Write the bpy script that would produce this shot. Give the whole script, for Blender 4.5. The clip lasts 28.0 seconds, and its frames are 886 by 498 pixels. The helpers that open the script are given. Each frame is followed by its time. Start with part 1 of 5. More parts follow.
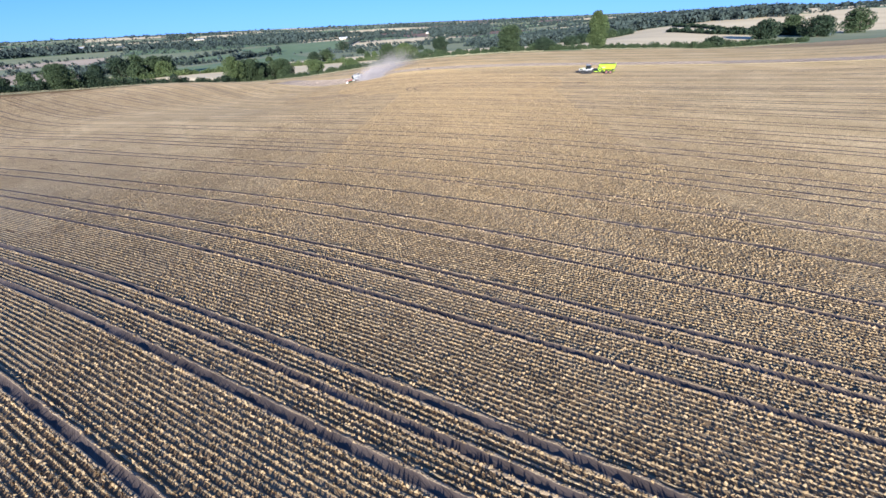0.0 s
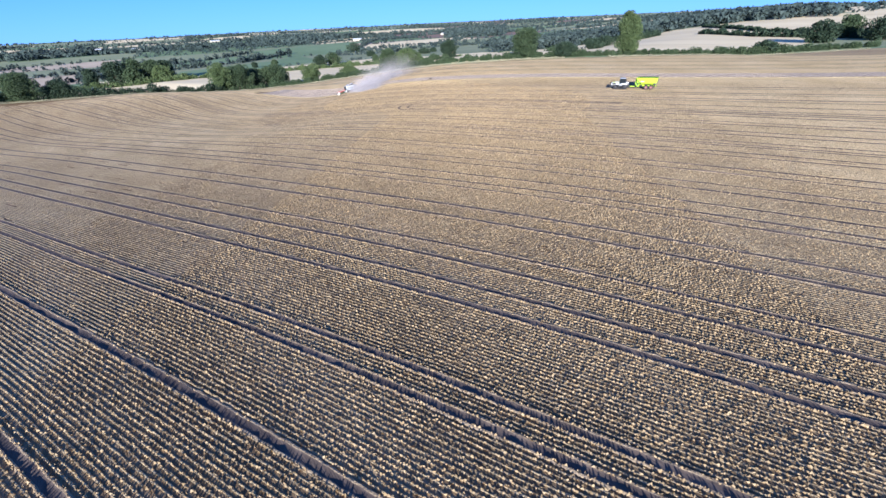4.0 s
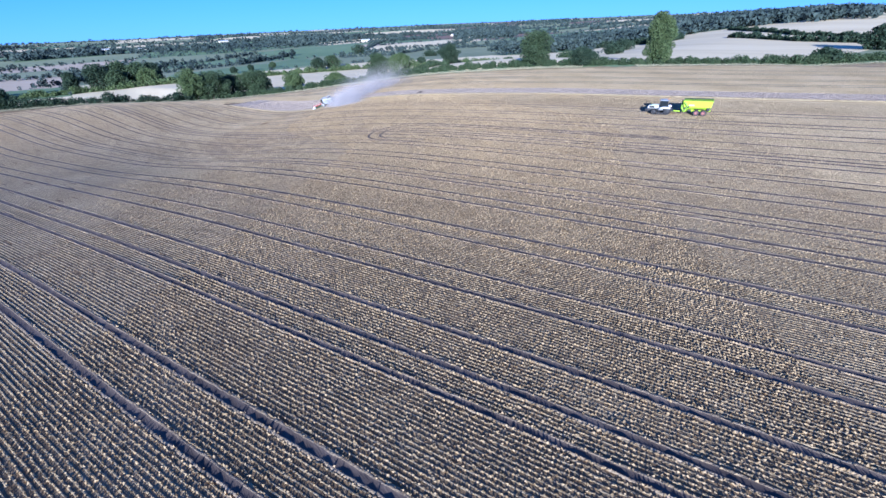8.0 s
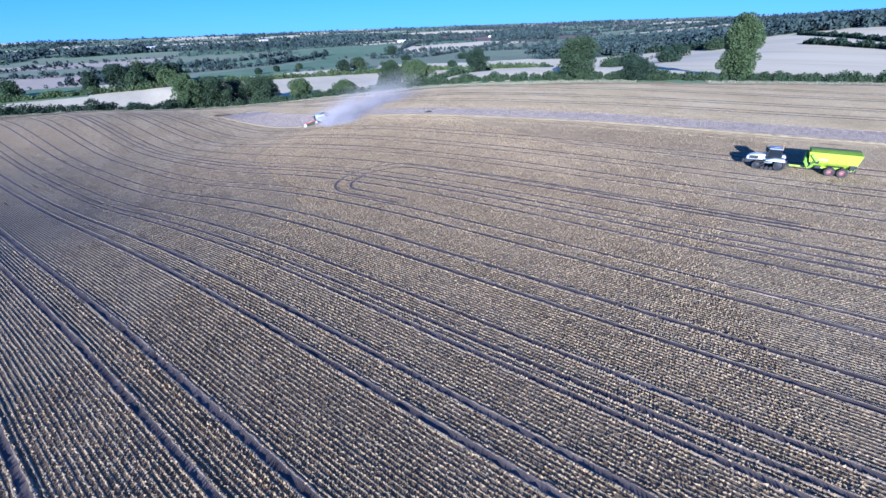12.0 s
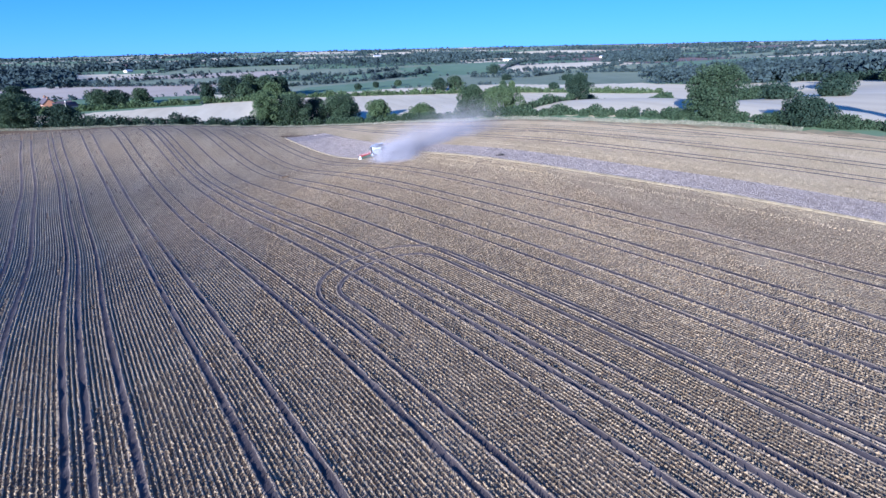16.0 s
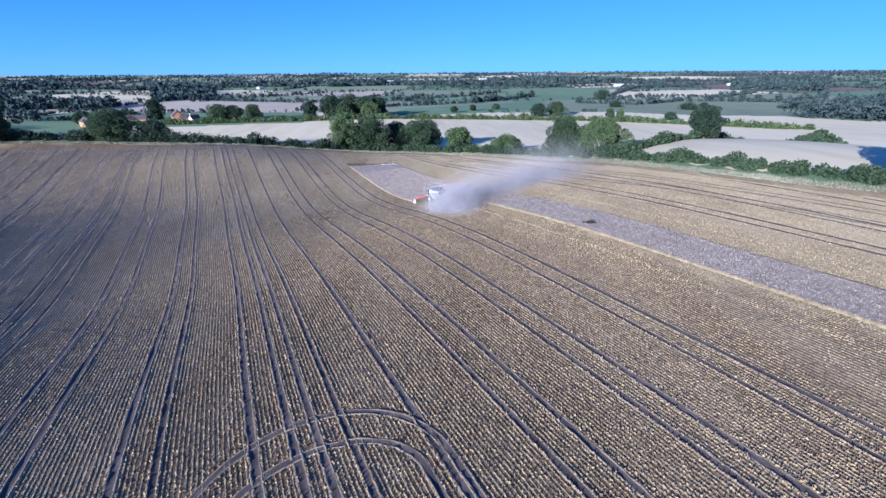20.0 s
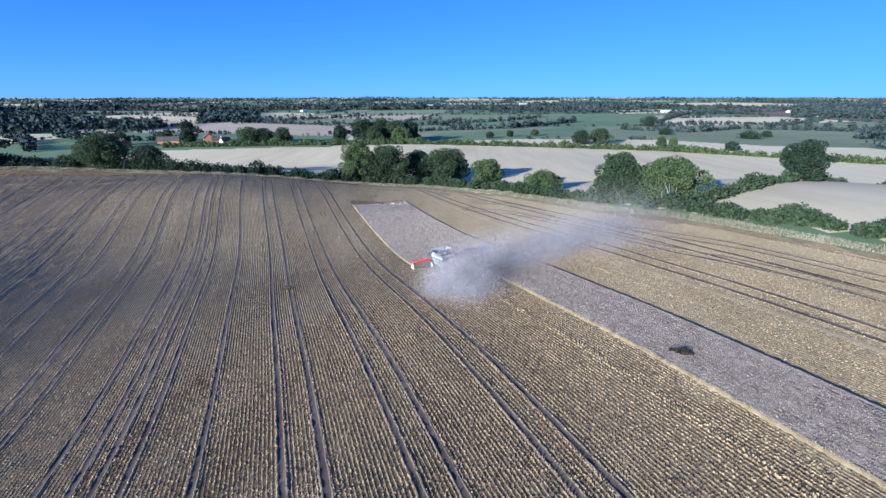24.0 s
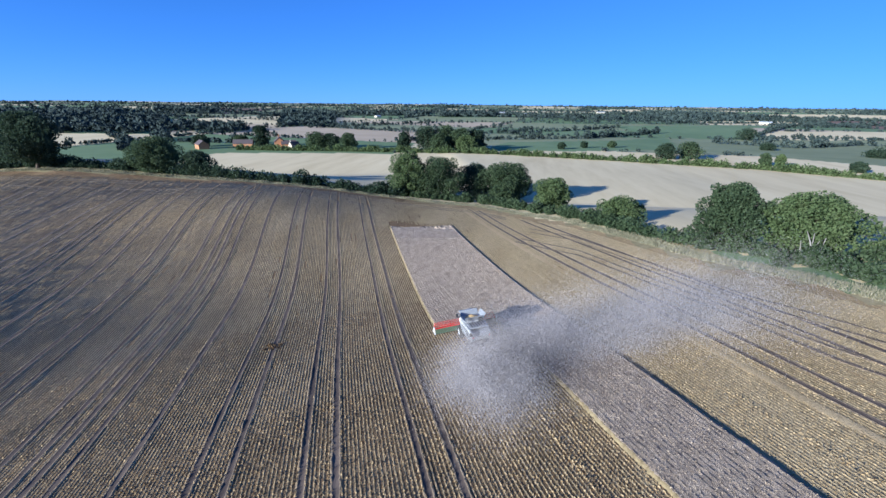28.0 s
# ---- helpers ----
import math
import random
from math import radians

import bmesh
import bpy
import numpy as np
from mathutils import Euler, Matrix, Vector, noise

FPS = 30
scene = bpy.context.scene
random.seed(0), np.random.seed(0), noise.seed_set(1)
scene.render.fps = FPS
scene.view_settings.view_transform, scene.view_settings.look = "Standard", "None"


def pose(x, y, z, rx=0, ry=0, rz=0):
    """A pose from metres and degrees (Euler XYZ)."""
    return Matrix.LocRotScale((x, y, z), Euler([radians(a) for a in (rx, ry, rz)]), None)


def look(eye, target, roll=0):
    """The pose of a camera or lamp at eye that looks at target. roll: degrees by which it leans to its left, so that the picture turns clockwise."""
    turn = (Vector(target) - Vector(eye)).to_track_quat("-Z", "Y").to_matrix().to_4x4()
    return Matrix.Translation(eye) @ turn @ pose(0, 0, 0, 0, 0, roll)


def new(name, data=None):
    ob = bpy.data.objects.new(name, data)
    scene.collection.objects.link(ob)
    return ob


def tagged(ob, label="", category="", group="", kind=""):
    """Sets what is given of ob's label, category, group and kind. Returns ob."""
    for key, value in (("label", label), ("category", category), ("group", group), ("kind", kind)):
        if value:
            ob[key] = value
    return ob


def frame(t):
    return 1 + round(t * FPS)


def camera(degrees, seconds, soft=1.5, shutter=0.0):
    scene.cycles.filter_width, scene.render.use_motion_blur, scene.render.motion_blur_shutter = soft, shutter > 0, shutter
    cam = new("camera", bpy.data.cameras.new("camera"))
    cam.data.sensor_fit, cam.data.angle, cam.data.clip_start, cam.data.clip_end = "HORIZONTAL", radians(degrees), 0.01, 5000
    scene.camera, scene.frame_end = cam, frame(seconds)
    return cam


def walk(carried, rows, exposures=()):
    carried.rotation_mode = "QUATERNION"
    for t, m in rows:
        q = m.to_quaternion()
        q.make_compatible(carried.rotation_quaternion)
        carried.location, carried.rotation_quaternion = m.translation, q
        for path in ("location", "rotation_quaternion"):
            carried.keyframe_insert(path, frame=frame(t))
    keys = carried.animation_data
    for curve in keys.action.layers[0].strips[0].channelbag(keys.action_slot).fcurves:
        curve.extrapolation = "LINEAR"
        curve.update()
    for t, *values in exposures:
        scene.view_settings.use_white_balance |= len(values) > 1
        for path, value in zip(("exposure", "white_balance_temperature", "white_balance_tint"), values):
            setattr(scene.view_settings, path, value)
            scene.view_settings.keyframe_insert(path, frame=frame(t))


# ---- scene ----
def stand(x, y, z, turn, tilt, lean):
    """A camera pose: turn to the left of +y, tilt above the level, lean to the left, in degrees."""
    return pose(x, y, z) @ pose(0, 0, 0, 0, 0, turn) @ pose(0, 0, 0, 90 + tilt) @ pose(0, 0, 0, 0, 0, lean)


SKY_POWER, SUN_POWER = 0.092, 5.0
ROWS = [  # seconds, x, y, z, turn to the left, tilt up, lean
    (0, -112.87, -158.54, 24.27, -38.14, -28.26, -2.61),
    (0.5, -109.91, -155.88, 24.43, -37.49, -28.26, -2.98),
    (1, -106.96, -153.22, 24.57, -37.54, -28.25, -2.85),
    (1.5, -104.03, -150.56, 24.70, -37.34, -28.26, -2.92),
    (2, -101.13, -147.89, 24.77, -36.87, -28.22, -3.00),
    (2.5, -98.21, -145.22, 24.78, -36.53, -28.16, -2.89),
    (3, -95.26, -142.54, 24.78, -36.47, -28.15, -2.86),
    (3.5, -92.30, -139.88, 24.76, -36.46, -28.12, -2.81),
    (4, -89.32, -137.21, 24.70, -36.06, -28.12, -2.78),
    (4.5, -86.32, -134.54, 24.63, -35.62, -28.09, -2.73),
    (6.5, -73.79, -123.36, 24.34, -33.91, -27.94, -2.71),
    (7, -70.66, -120.49, 24.44, -33.87, -27.99, -2.63),
    (7.5, -67.54, -117.61, 24.55, -33.95, -27.97, -2.61),
    (8, -64.44, -114.72, 24.68, -34.75, -27.97, -2.56),
    (8.5, -61.33, -111.84, 24.79, -35.43, -27.97, -2.60),
    (9, -58.25, -108.94, 24.86, -35.52, -27.97, -2.52),
    (9.5, -55.18, -106.08, 24.87, -35.44, -27.95, -2.41),
    (10, -52.17, -103.25, 24.84, -34.53, -27.90, -2.35),
    (10.5, -49.24, -100.43, 24.82, -32.84, -27.80, -2.20),
    (11, -46.39, -97.59, 24.84, -31.22, -27.73, -2.14),
    (11.5, -43.59, -94.75, 24.87, -30.49, -27.74, -2.12),
    (13.5, -32.63, -83.29, 25.29, -28.98, -27.66, -2.12),
    (14, -30.29, -80.54, 25.28, -25.67, -27.51, -1.85),
    (14.5, -28.05, -77.81, 25.27, -21.85, -27.37, -1.61),
    (15, -25.92, -75.07, 25.25, -18.94, -27.13, -1.32),
    (15.5, -23.91, -72.31, 25.26, -17.68, -26.34, -1.26),
    (16, -22.00, -69.50, 25.28, -17.58, -25.44, -1.25),
    (16.5, -20.21, -66.64, 25.31, -17.65, -24.68, -1.24),
    (17, -18.46, -63.76, 25.33, -17.73, -24.20, -1.07),
    (17.5, -16.76, -60.88, 25.30, -16.72, -23.72, -1.12),
    (18, -15.14, -57.98, 25.27, -13.09, -23.35, -0.83),
    (18.5, -13.62, -55.04, 25.25, -11.29, -23.09, -0.75),
    (19, -12.19, -52.07, 25.26, -10.40, -22.93, -0.71),
    (19.5, -10.88, -49.08, 25.26, -8.42, -22.79, -0.52),
    (20, -9.72, -46.04, 25.27, -4.74, -22.68, -0.39),
    (20.5, -8.69, -42.96, 25.28, -0.95, -22.61, -0.15),
    (21, -7.77, -39.80, 25.31, 0.27, -22.58, -0.09),
    (21.5, -6.91, -36.57, 25.33, 0.34, -21.94, -0.05),
    (23.5, -3.77, -22.45, 24.83, 0.36, -20.01, -0.08),
    (24, -3.12, -19.28, 24.80, 0.31, -19.77, -0.04),
    (24.5, -2.48, -16.25, 24.77, 0.30, -19.54, -0.00),
    (25, -1.88, -13.42, 24.76, 0.27, -19.43, -0.10),
    (25.5, -1.34, -10.82, 24.79, 0.27, -19.36, -0.10),
    (26, -0.86, -8.43, 24.84, 1.25, -19.21, 0.03),
    (26.5, -0.48, -6.20, 24.88, 5.30, -19.14, 0.36),
    (27, -0.24, -4.07, 24.88, 8.67, -19.09, 0.56),
    (27.5, -0.10, -2.01, 24.85, 9.21, -19.03, 0.56),
    (28, -0.01, 0.00, 24.78, 9.42, -18.95, 0.58),
]

cam = camera(92.16, 28.0, soft=1.5)
walk(cam, [(r[0], stand(*r[1:])) for r in ROWS], [(0, 1.38, 5520, 13), (3, 1.42, 5360, 14), (8, 1.36, 4590, 16), (11, 1.34, 4470, 17), (14, 1.33, 4470, 19), (17, 1.33, 4540, 20), (20, 1.27, 4690, 18), (24, 1.16, 4880, 11), (28, 1.07, 5070, 8)])

# ---- light ----
SUN_FROM, SUN_HIGH = 222.0, 14.0      # degrees clockwise from +y, degrees above the level
world = bpy.data.worlds.new("world")
scene.world = world
world.use_nodes = True
wt = world.node_tree
sky = wt.nodes.new("ShaderNodeTexSky")
sky.sky_type, sky.sun_disc = "NISHITA", False
sky.sun_elevation, sky.sun_rotation = radians(SUN_HIGH), radians(SUN_FROM)
sky.altitude, sky.air_density, sky.dust_density, sky.ozone_density = 1500, 0.6, 0.0, 6.0
deep = wt.nodes.new("ShaderNodeVectorMath")        # clear dry air: a deeper blue
deep.operation = "MULTIPLY"
deep.inputs[1].default_value = (0.92, 0.94, 1.06)
wt.links.new(sky.outputs[0], deep.inputs[0])
steps = [deep]
for operation, value in (("MULTIPLY", (0.667, 0.333, 0.133)), ("ADD", (1, 1, 1)), ("DIVIDE", None), ("MULTIPLY", (1.41, 1.47, 1.44))):   # the glow at the skyline is held back
    node = wt.nodes.new("ShaderNodeVectorMath")
    node.operation = operation
    if value:
        node.inputs[1].default_value = value
        wt.links.new(steps[-1].outputs[0], node.inputs[0])
    else:
        wt.links.new(deep.outputs[0], node.inputs[0])
        wt.links.new(steps[-1].outputs[0], node.inputs[1])
    steps.append(node)
wt.links.new(steps[-1].outputs[0], wt.nodes["Background"].inputs[0])
wt.nodes["Background"].inputs[1].default_value = SKY_POWER
sun = new("sun", bpy.data.lights.new("sun", "SUN"))
sun.data.energy, sun.data.angle, sun.data.color = SUN_POWER, radians(0.6), (1.0, 0.90, 0.75)
a, e = radians(SUN_FROM), radians(SUN_HIGH)
sun.matrix_world = look((400 * math.sin(a) * math.cos(e), 400 * math.cos(a) * math.cos(e), 400 * math.sin(e)), (0, 0, 0))

# ---- materials ----
def material(name, colours, scale=1.0, rough=0.9, metal=0.0, bump=0.0, fine=8.0, island=0.0, gloss=0.5, translucent=0.0, mapping=None, big=0.12, coat=0.0):
    """A surface whose colour wanders between the given ones at two scales, with fine relief."""
    m = bpy.data.materials.new(name)
    m.use_nodes = True
    t = m.node_tree
    n, link = t.nodes, t.links.new
    b = n["Principled BSDF"]
    co = n.new("ShaderNodeTexCoord")
    src = co.outputs["Object"]
    if mapping:
        mp = n.new("ShaderNodeMapping")
        mp.inputs["Rotation"].default_value, mp.inputs["Scale"].default_value = mapping
        link(src, mp.inputs[0])
        src = mp.outputs[0]
    n1 = n.new("ShaderNodeTexNoise")
    n1.inputs["Scale"].default_value, n1.inputs["Detail"].default_value, n1.inputs["Roughness"].default_value = scale, 6, 0.65
    link(src, n1.inputs["Vector"])
    n2 = n.new("ShaderNodeTexNoise")
    n2.inputs["Scale"].default_value, n2.inputs["Detail"].default_value = scale * big, 3
    link(src, n2.inputs["Vector"])
    mix = n.new("ShaderNodeMath")
    mix.operation = "MULTIPLY_ADD"
    link(n1.outputs[0], mix.inputs[0])
    mix.inputs[1].default_value = 0.6
    sc = n.new("ShaderNodeMath")
    sc.operation = "MULTIPLY"
    link(n2.outputs[0], sc.inputs[0])
    sc.inputs[1].default_value = 0.4
    link(sc.outputs[0], mix.inputs[2])
    fac = mix.outputs[0]
    if island:
        g = n.new("ShaderNodeNewGeometry")
        a2 = n.new("ShaderNodeMath")
        a2.operation = "MULTIPLY_ADD"
        link(g.outputs["Random Per Island"], a2.inputs[0])
        a2.inputs[1].default_value = island
        a3 = n.new("ShaderNodeMath")
        a3.operation = "MULTIPLY_ADD"
        link(fac, a3.inputs[0])
        a3.inputs[1].default_value, a3.inputs[2].default_value = 1 - island, 0
        link(a3.outputs[0], a2.inputs[2])
        fac = a2.outputs[0]
    ramp = n.new("ShaderNodeValToRGB")
    els = ramp.color_ramp.elements
    k = len(colours)
    while len(els) < k:
        els.new(0.5)
    for i, c in enumerate(colours):
        els[i].position = 0.3 + 0.4 * i / max(1, k - 1)
        els[i].color = (*c, 1)
    link(fac, ramp.inputs[0])
    link(ramp.outputs[0], b.inputs["Base Color"])
    b.inputs["Roughness"].default_value, b.inputs["Metallic"].default_value = rough, metal
    b.inputs["Specular IOR Level"].default_value = gloss
    b.inputs["Coat Weight"].default_value = coat
    if bump:
        n3 = n.new("ShaderNodeTexNoise")
        n3.inputs["Scale"].default_value, n3.inputs["Detail"].default_value = scale * fine, 4
        link(src, n3.inputs["Vector"])
        bp = n.new("ShaderNodeBump")
        bp.inputs["Strength"].default_value, bp.inputs["Distance"].default_value = min(1, bump), bump * 0.1
        link(n3.outputs[0], bp.inputs["Height"])
        link(bp.outputs[0], b.inputs["Normal"])
    if translucent:
        tr = n.new("ShaderNodeBsdfTranslucent")
        link(ramp.outputs[0], tr.inputs[0])
        ms = n.new("ShaderNodeMixShader")
        ms.inputs[0].default_value = translucent
        link(b.outputs[0], ms.inputs[1])
        link(tr.outputs[0], ms.inputs[2])
        link(ms.outputs[0], n["Material Output"].inputs[0])
    return m


def grey(v):
    return (v, v, v)


ROW_TURN = 22.5                        # the drill rows run this far to the left of +y
ALONG = ((0, 0, radians(-ROW_TURN)), (1.0, 0.12, 1.0))
M_SOIL = material("stubble_litter", [(0.085, 0.052, 0.027), (0.215, 0.140, 0.068), (0.41, 0.29, 0.158)], 5.0, 0.95, bump=0.9, fine=3.0, big=0.03, mapping=ALONG, gloss=0.2)
# lighter than the near straw_stems: the far field's brightness is put into the colour
M_STRAW = material("cut_straw", [(0.43, 0.312, 0.153), (0.66, 0.497, 0.265), (0.81, 0.643, 0.375)], 7.0, 0.8, mapping=((0, 0, radians(-ROW_TURN)), (1.0, 0.5, 1.0)), gloss=0.3, big=0.02, bump=0.9, fine=2.0, translucent=0.3)
M_FRESHSOIL = material("fresh_chaff_litter", [(0.17, 0.112, 0.05), (0.38, 0.27, 0.13), (0.60, 0.45, 0.24)], 5.0, 0.95, bump=0.9, fine=3.0, big=0.03, mapping=ALONG, gloss=0.2)
M_FRESH = material("fresh_cut_straw", [(0.45, 0.325, 0.15), (0.67, 0.51, 0.265), (0.82, 0.655, 0.385)], 7.0, 0.8, mapping=((0, 0, radians(-ROW_TURN)), (1.0, 0.5, 1.0)), gloss=0.3, big=0.02, bump=0.9, fine=2.0, translucent=0.3)
M_LITTER = material("pale_straw_lip", [(0.19, 0.135, 0.076), (0.345, 0.255, 0.152), (0.50, 0.385, 0.24)], 6.0, 0.9, bump=0.8, fine=2.0, gloss=0.2)
M_CROP = material("ripe_crop", [(0.24, 0.182, 0.128), (0.46, 0.36, 0.26), (0.63, 0.51, 0.385)], 9.0, 0.85, bump=0.9, mapping=((0, 0, radians(-ROW_TURN)), (1.0, 0.6, 1.0)), gloss=0.2)
# pressed soil; the trough's shade is put into its dark colour as well
M_TRACK = material("shaded_track_soil", [(0.055, 0.040, 0.032), (0.105, 0.079, 0.062), (0.20, 0.150, 0.112)], 2.0, 0.95, bump=0.5, mapping=ALONG, gloss=0.2)
M_GRASS = material("dry_margin_grass", [(0.16, 0.14, 0.06), (0.32, 0.26, 0.13), (0.42, 0.34, 0.18)], 0.8, 0.95, bump=0.4, gloss=0.2)
M_PALE = material("pale_stubble_field", [(0.60, 0.475, 0.26), (0.74, 0.60, 0.345), (0.83, 0.69, 0.42)], 0.10, 0.95, bump=0.2, gloss=0.2, mapping=((0, 0, 0.5), (1, 0.15, 1)))
M_TAN = material("tan_field", [(0.44, 0.34, 0.21), (0.52, 0.41, 0.27), (0.58, 0.47, 0.32)], 0.03, 0.95, gloss=0.2)
M_MEADOW = material("green_meadow", [(0.125, 0.185, 0.080), (0.17, 0.235, 0.105), (0.225, 0.285, 0.14)], 0.03, 0.95, gloss=0.2)
M_DULL = material("dull_pasture", [(0.18, 0.205, 0.10), (0.245, 0.265, 0.14), (0.32, 0.325, 0.18)], 0.03, 0.95, gloss=0.2)
M_PLOUGH = material("ploughed_field", [(0.16, 0.10, 0.07), (0.21, 0.14, 0.10), (0.26, 0.18, 0.13)], 0.03, 0.95, gloss=0.2)
M_LEAF = material("leaf_green", [(0.036, 0.058, 0.028), (0.074, 0.107, 0.050), (0.122, 0.155, 0.078)], 0.6, 0.7, island=0.22, gloss=0.15, translucent=0.42)
M_LEAF2 = material("leaf_olive", [(0.062, 0.094, 0.036), (0.118, 0.160, 0.062), (0.180, 0.218, 0.096)], 0.6, 0.7, island=0.22, gloss=0.15, translucent=0.42)
M_LEAF3 = material("leaf_dark", [(0.022, 0.040, 0.024), (0.048, 0.074, 0.042), (0.085, 0.110, 0.064)], 0.6, 0.7, island=0.22, gloss=0.15, translucent=0.42)
# bluer and darker than near leaves: the haze of distance is put in
M_HAZYLEAF = material("hazy_distant_leaf", [(0.022, 0.034, 0.034), (0.038, 0.054, 0.048), (0.058, 0.076, 0.063)], 0.05, 0.8, island=0.25, gloss=0.2)
M_BARK = material("bark", [(0.06, 0.045, 0.03), (0.12, 0.09, 0.065)], 3.0, 0.95, bump=0.6)

# ---- mesh tools ----
def sheet(name, verts, faces, mats, index=None, smooth=False):
    """A mesh from arrays of places and of triangles or quads."""
    verts, faces = np.asarray(verts, np.float32).reshape(-1, 3), np.asarray(faces, np.int32)
    k = faces.shape[1]
    me = bpy.data.meshes.new(name)
    me.vertices.add(len(verts))
    me.vertices.foreach_set("co", verts.ravel())
    me.loops.add(faces.size)
    me.loops.foreach_set("vertex_index", faces.ravel())
    me.polygons.add(len(faces))
    me.polygons.foreach_set("loop_start", np.arange(len(faces), dtype=np.int32) * k)
    for m in mats if isinstance(mats, (list, tuple)) else [mats]:
        me.materials.append(m)
    if index is not None:
        me.polygons.foreach_set("material_index", np.asarray(index, np.int32))
    if smooth:
        me.polygons.foreach_set("use_smooth", np.ones(len(faces), bool))
    me.update(calc_edges=True)
    return me


def part(name, bm, mat, parent=None, label="", smooth=False):
    """Links a bmesh as one mesh object, under a thing or a part."""
    me = bpy.data.meshes.new(name)
    bm.to_mesh(me)
    bm.free()
    me.materials.append(mat)
    if smooth:
        for p in me.polygons:
            p.use_smooth = True
    ob = new(name, me)
    ob.parent = parent
    if label:
        ob["label"] = label
    return ob


def thing(name, label, category, m, group="", kind=""):
    """An Empty at the base of a thing, which carries its parts."""
    ob = new(name)
    ob.empty_display_size = 0.3
    ob.matrix_world = m
    return tagged(ob, label, category, group, kind)


def step(a, b, x):
    t = np.clip((x - a) / (b - a), 0, 1)
    return t * t * (3 - 2 * t)


# ---- the lie of the land ----
LIE = [3.373, 5.097, -2.125, 3.429, 3.624, -1.294, -1.569, -0.109, -2.652, -0.995, -2.173, -1.455, 1.399, -1.969, -0.352]

KNOLLS = [(-28, 38, 22, 0.29), (-72, 95, 24, 3.93), (-13, 92, 20, -1.25), (16, 11, 20, -0.14), (-100, 60, 35, -2.19), (-95, -66, 30, -0.91), (60, 45, 30, 1.07), (-45, -60, 30, 0.31), (-15, 55, 20, -3.17), (-50, 60, 22, -2.94), (-45, 10, 22, -3.69), (20, 50, 22, -0.25)]  # x, y, spread, height


def land(x, y):
    """The height of the ground: a rolling field on a brow, a valley beyond it, higher land at the horizon."""
    x, y = np.asarray(x, float), np.asarray(y, float)
    a, b = np.clip(x, -150, 135) / 100, np.clip(y, -185, 150) / 100
    terms = (1 + 0 * a, a, b, a * a, a * b, b * b, a**3, a * a * b, a * b * b, b**3, a**4, a**3 * b, a * a * b * b, a * b**3, b**4)
    near = sum(c * t for c, t in zip(LIE, terms)) + sum(h * np.exp(-((x - p) ** 2 + (y - q) ** 2) / (2 * s * s)) for p, q, s, h in KNOLLS)
    near = np.clip(near, -9, 13)
    r, az = np.hypot(x, y), np.degrees(np.arctan2(x, y))
    right = step(45, 85, np.abs(az)) * (x > 0) + step(100, 150, np.abs(az)) * (x <= 0)
    base = -13 - 5 * step(300, 700, r) + 20 * step(1000, 4300, r)
    hill = 6 + 8 * step(300, 900, r) - 12 * step(1500, 4300, r)
    far = base * (1 - right) + hill * right + step(450, 1400, r) * (3.5 * np.sin(x / 310 + 1) * np.cos(y / 270) + 2.5 * np.sin((x + y) / 170))
    edge = np.interp(x, [-400, -150, -110, -74, -36, 0, 40], [80, 102, 112, 128, 134, 120, 60])
    k = np.maximum(step(1.0, 2.4, np.hypot((x + 10) / 165, (y + 20) / 165)), step(2, 110, y - edge) * (1 - step(-60, 0, x)))
    return near * (1 - k) + far * k


CR, SR = math.cos(radians(ROW_TURN)), math.sin(radians(ROW_TURN))


def field_xy(u, v):
    """From metres along the rows and across them to x and y."""
    return v * CR - u * SR, v * SR + u * CR


# the field's edge, seen from above: along the hedges, then round behind
EDGE_X = [-420, -164, -120, -87, -60, -36, -10, 12, 28, 37, 43, 55, 65, 76, 86, 108, 138, 170, 420]
EDGE_Y = [60, 110, 117, 120, 126, 127, 123, 99, 64, 51, 39, 18, 7, -8, -22, -44, -62, -90, -300]


def inside(x, y):
    """How far, along y, a place lies inside the hedges."""
    return np.interp(x, EDGE_X, EDGE_Y) - y


def within(x, y, poly):
    """Whether places lie in a polygon."""
    x, y = np.asarray(x), np.asarray(y)
    hit = np.zeros(x.shape, bool)
    for (x0, y0), (x1, y1) in zip(poly, poly[1:] + poly[:1]):
        cut = (y0 > y) != (y1 > y)
        hit ^= cut & (x < (x1 - x0) * (y - y0) / ((y1 - y0) or 1e-9) + x0)
    return hit


FIELD_BEYOND = [(-112, 124), (-62, 132), (-10, 130), (30, 75), (52, 64), (95, 98), (150, 140), (250, 215), (150, 285), (60, 305), (-20, 325), (-110, 325), (-225, 300), (-200, 180)]
FIELD_RIGHT = [(53, 46), (70, 70), (100, 92), (150, 128), (235, 150), (305, 95), (330, 10), (230, -40), (140, -56), (95, -16), (76, 10)]
FIELD_HIGH = [(345, 5), (330, 110), (480, 160), (640, 90), (800, -40), (380, -120), (250, -60)]
MEADOW_NEAR = [(-30, 370), (50, 385), (150, 440), (215, 690), (120, 560), (-10, 480)]
MEADOW_FAR = [(190, 690), (345, 700), (520, 1110), (200, 980)]
WOODS = [[(-700, 480), (-458, 502), (-581, 668), (-1048, 1112), (-1474, 1406), (-1500, 800)], [(-1172, 1287), (-876, 1193), (-1227, 1683), (-1647, 1823)],
         [(-394, 689), (-340, 800), (-761, 1746), (-1075, 1933)], [(-505, 567), (-396, 555), (-406, 626), (-587, 688)], [(-236, 1315), (-63, 1323), (-75, 1570), (-289, 1622)],
         [(693, 880), (814, 782), (1509, 1468), (1006, 1288)], [(383, 140), (523, 150), (590, 30), (760, 60), (900, 170), (760, 300), (470, 260)]]
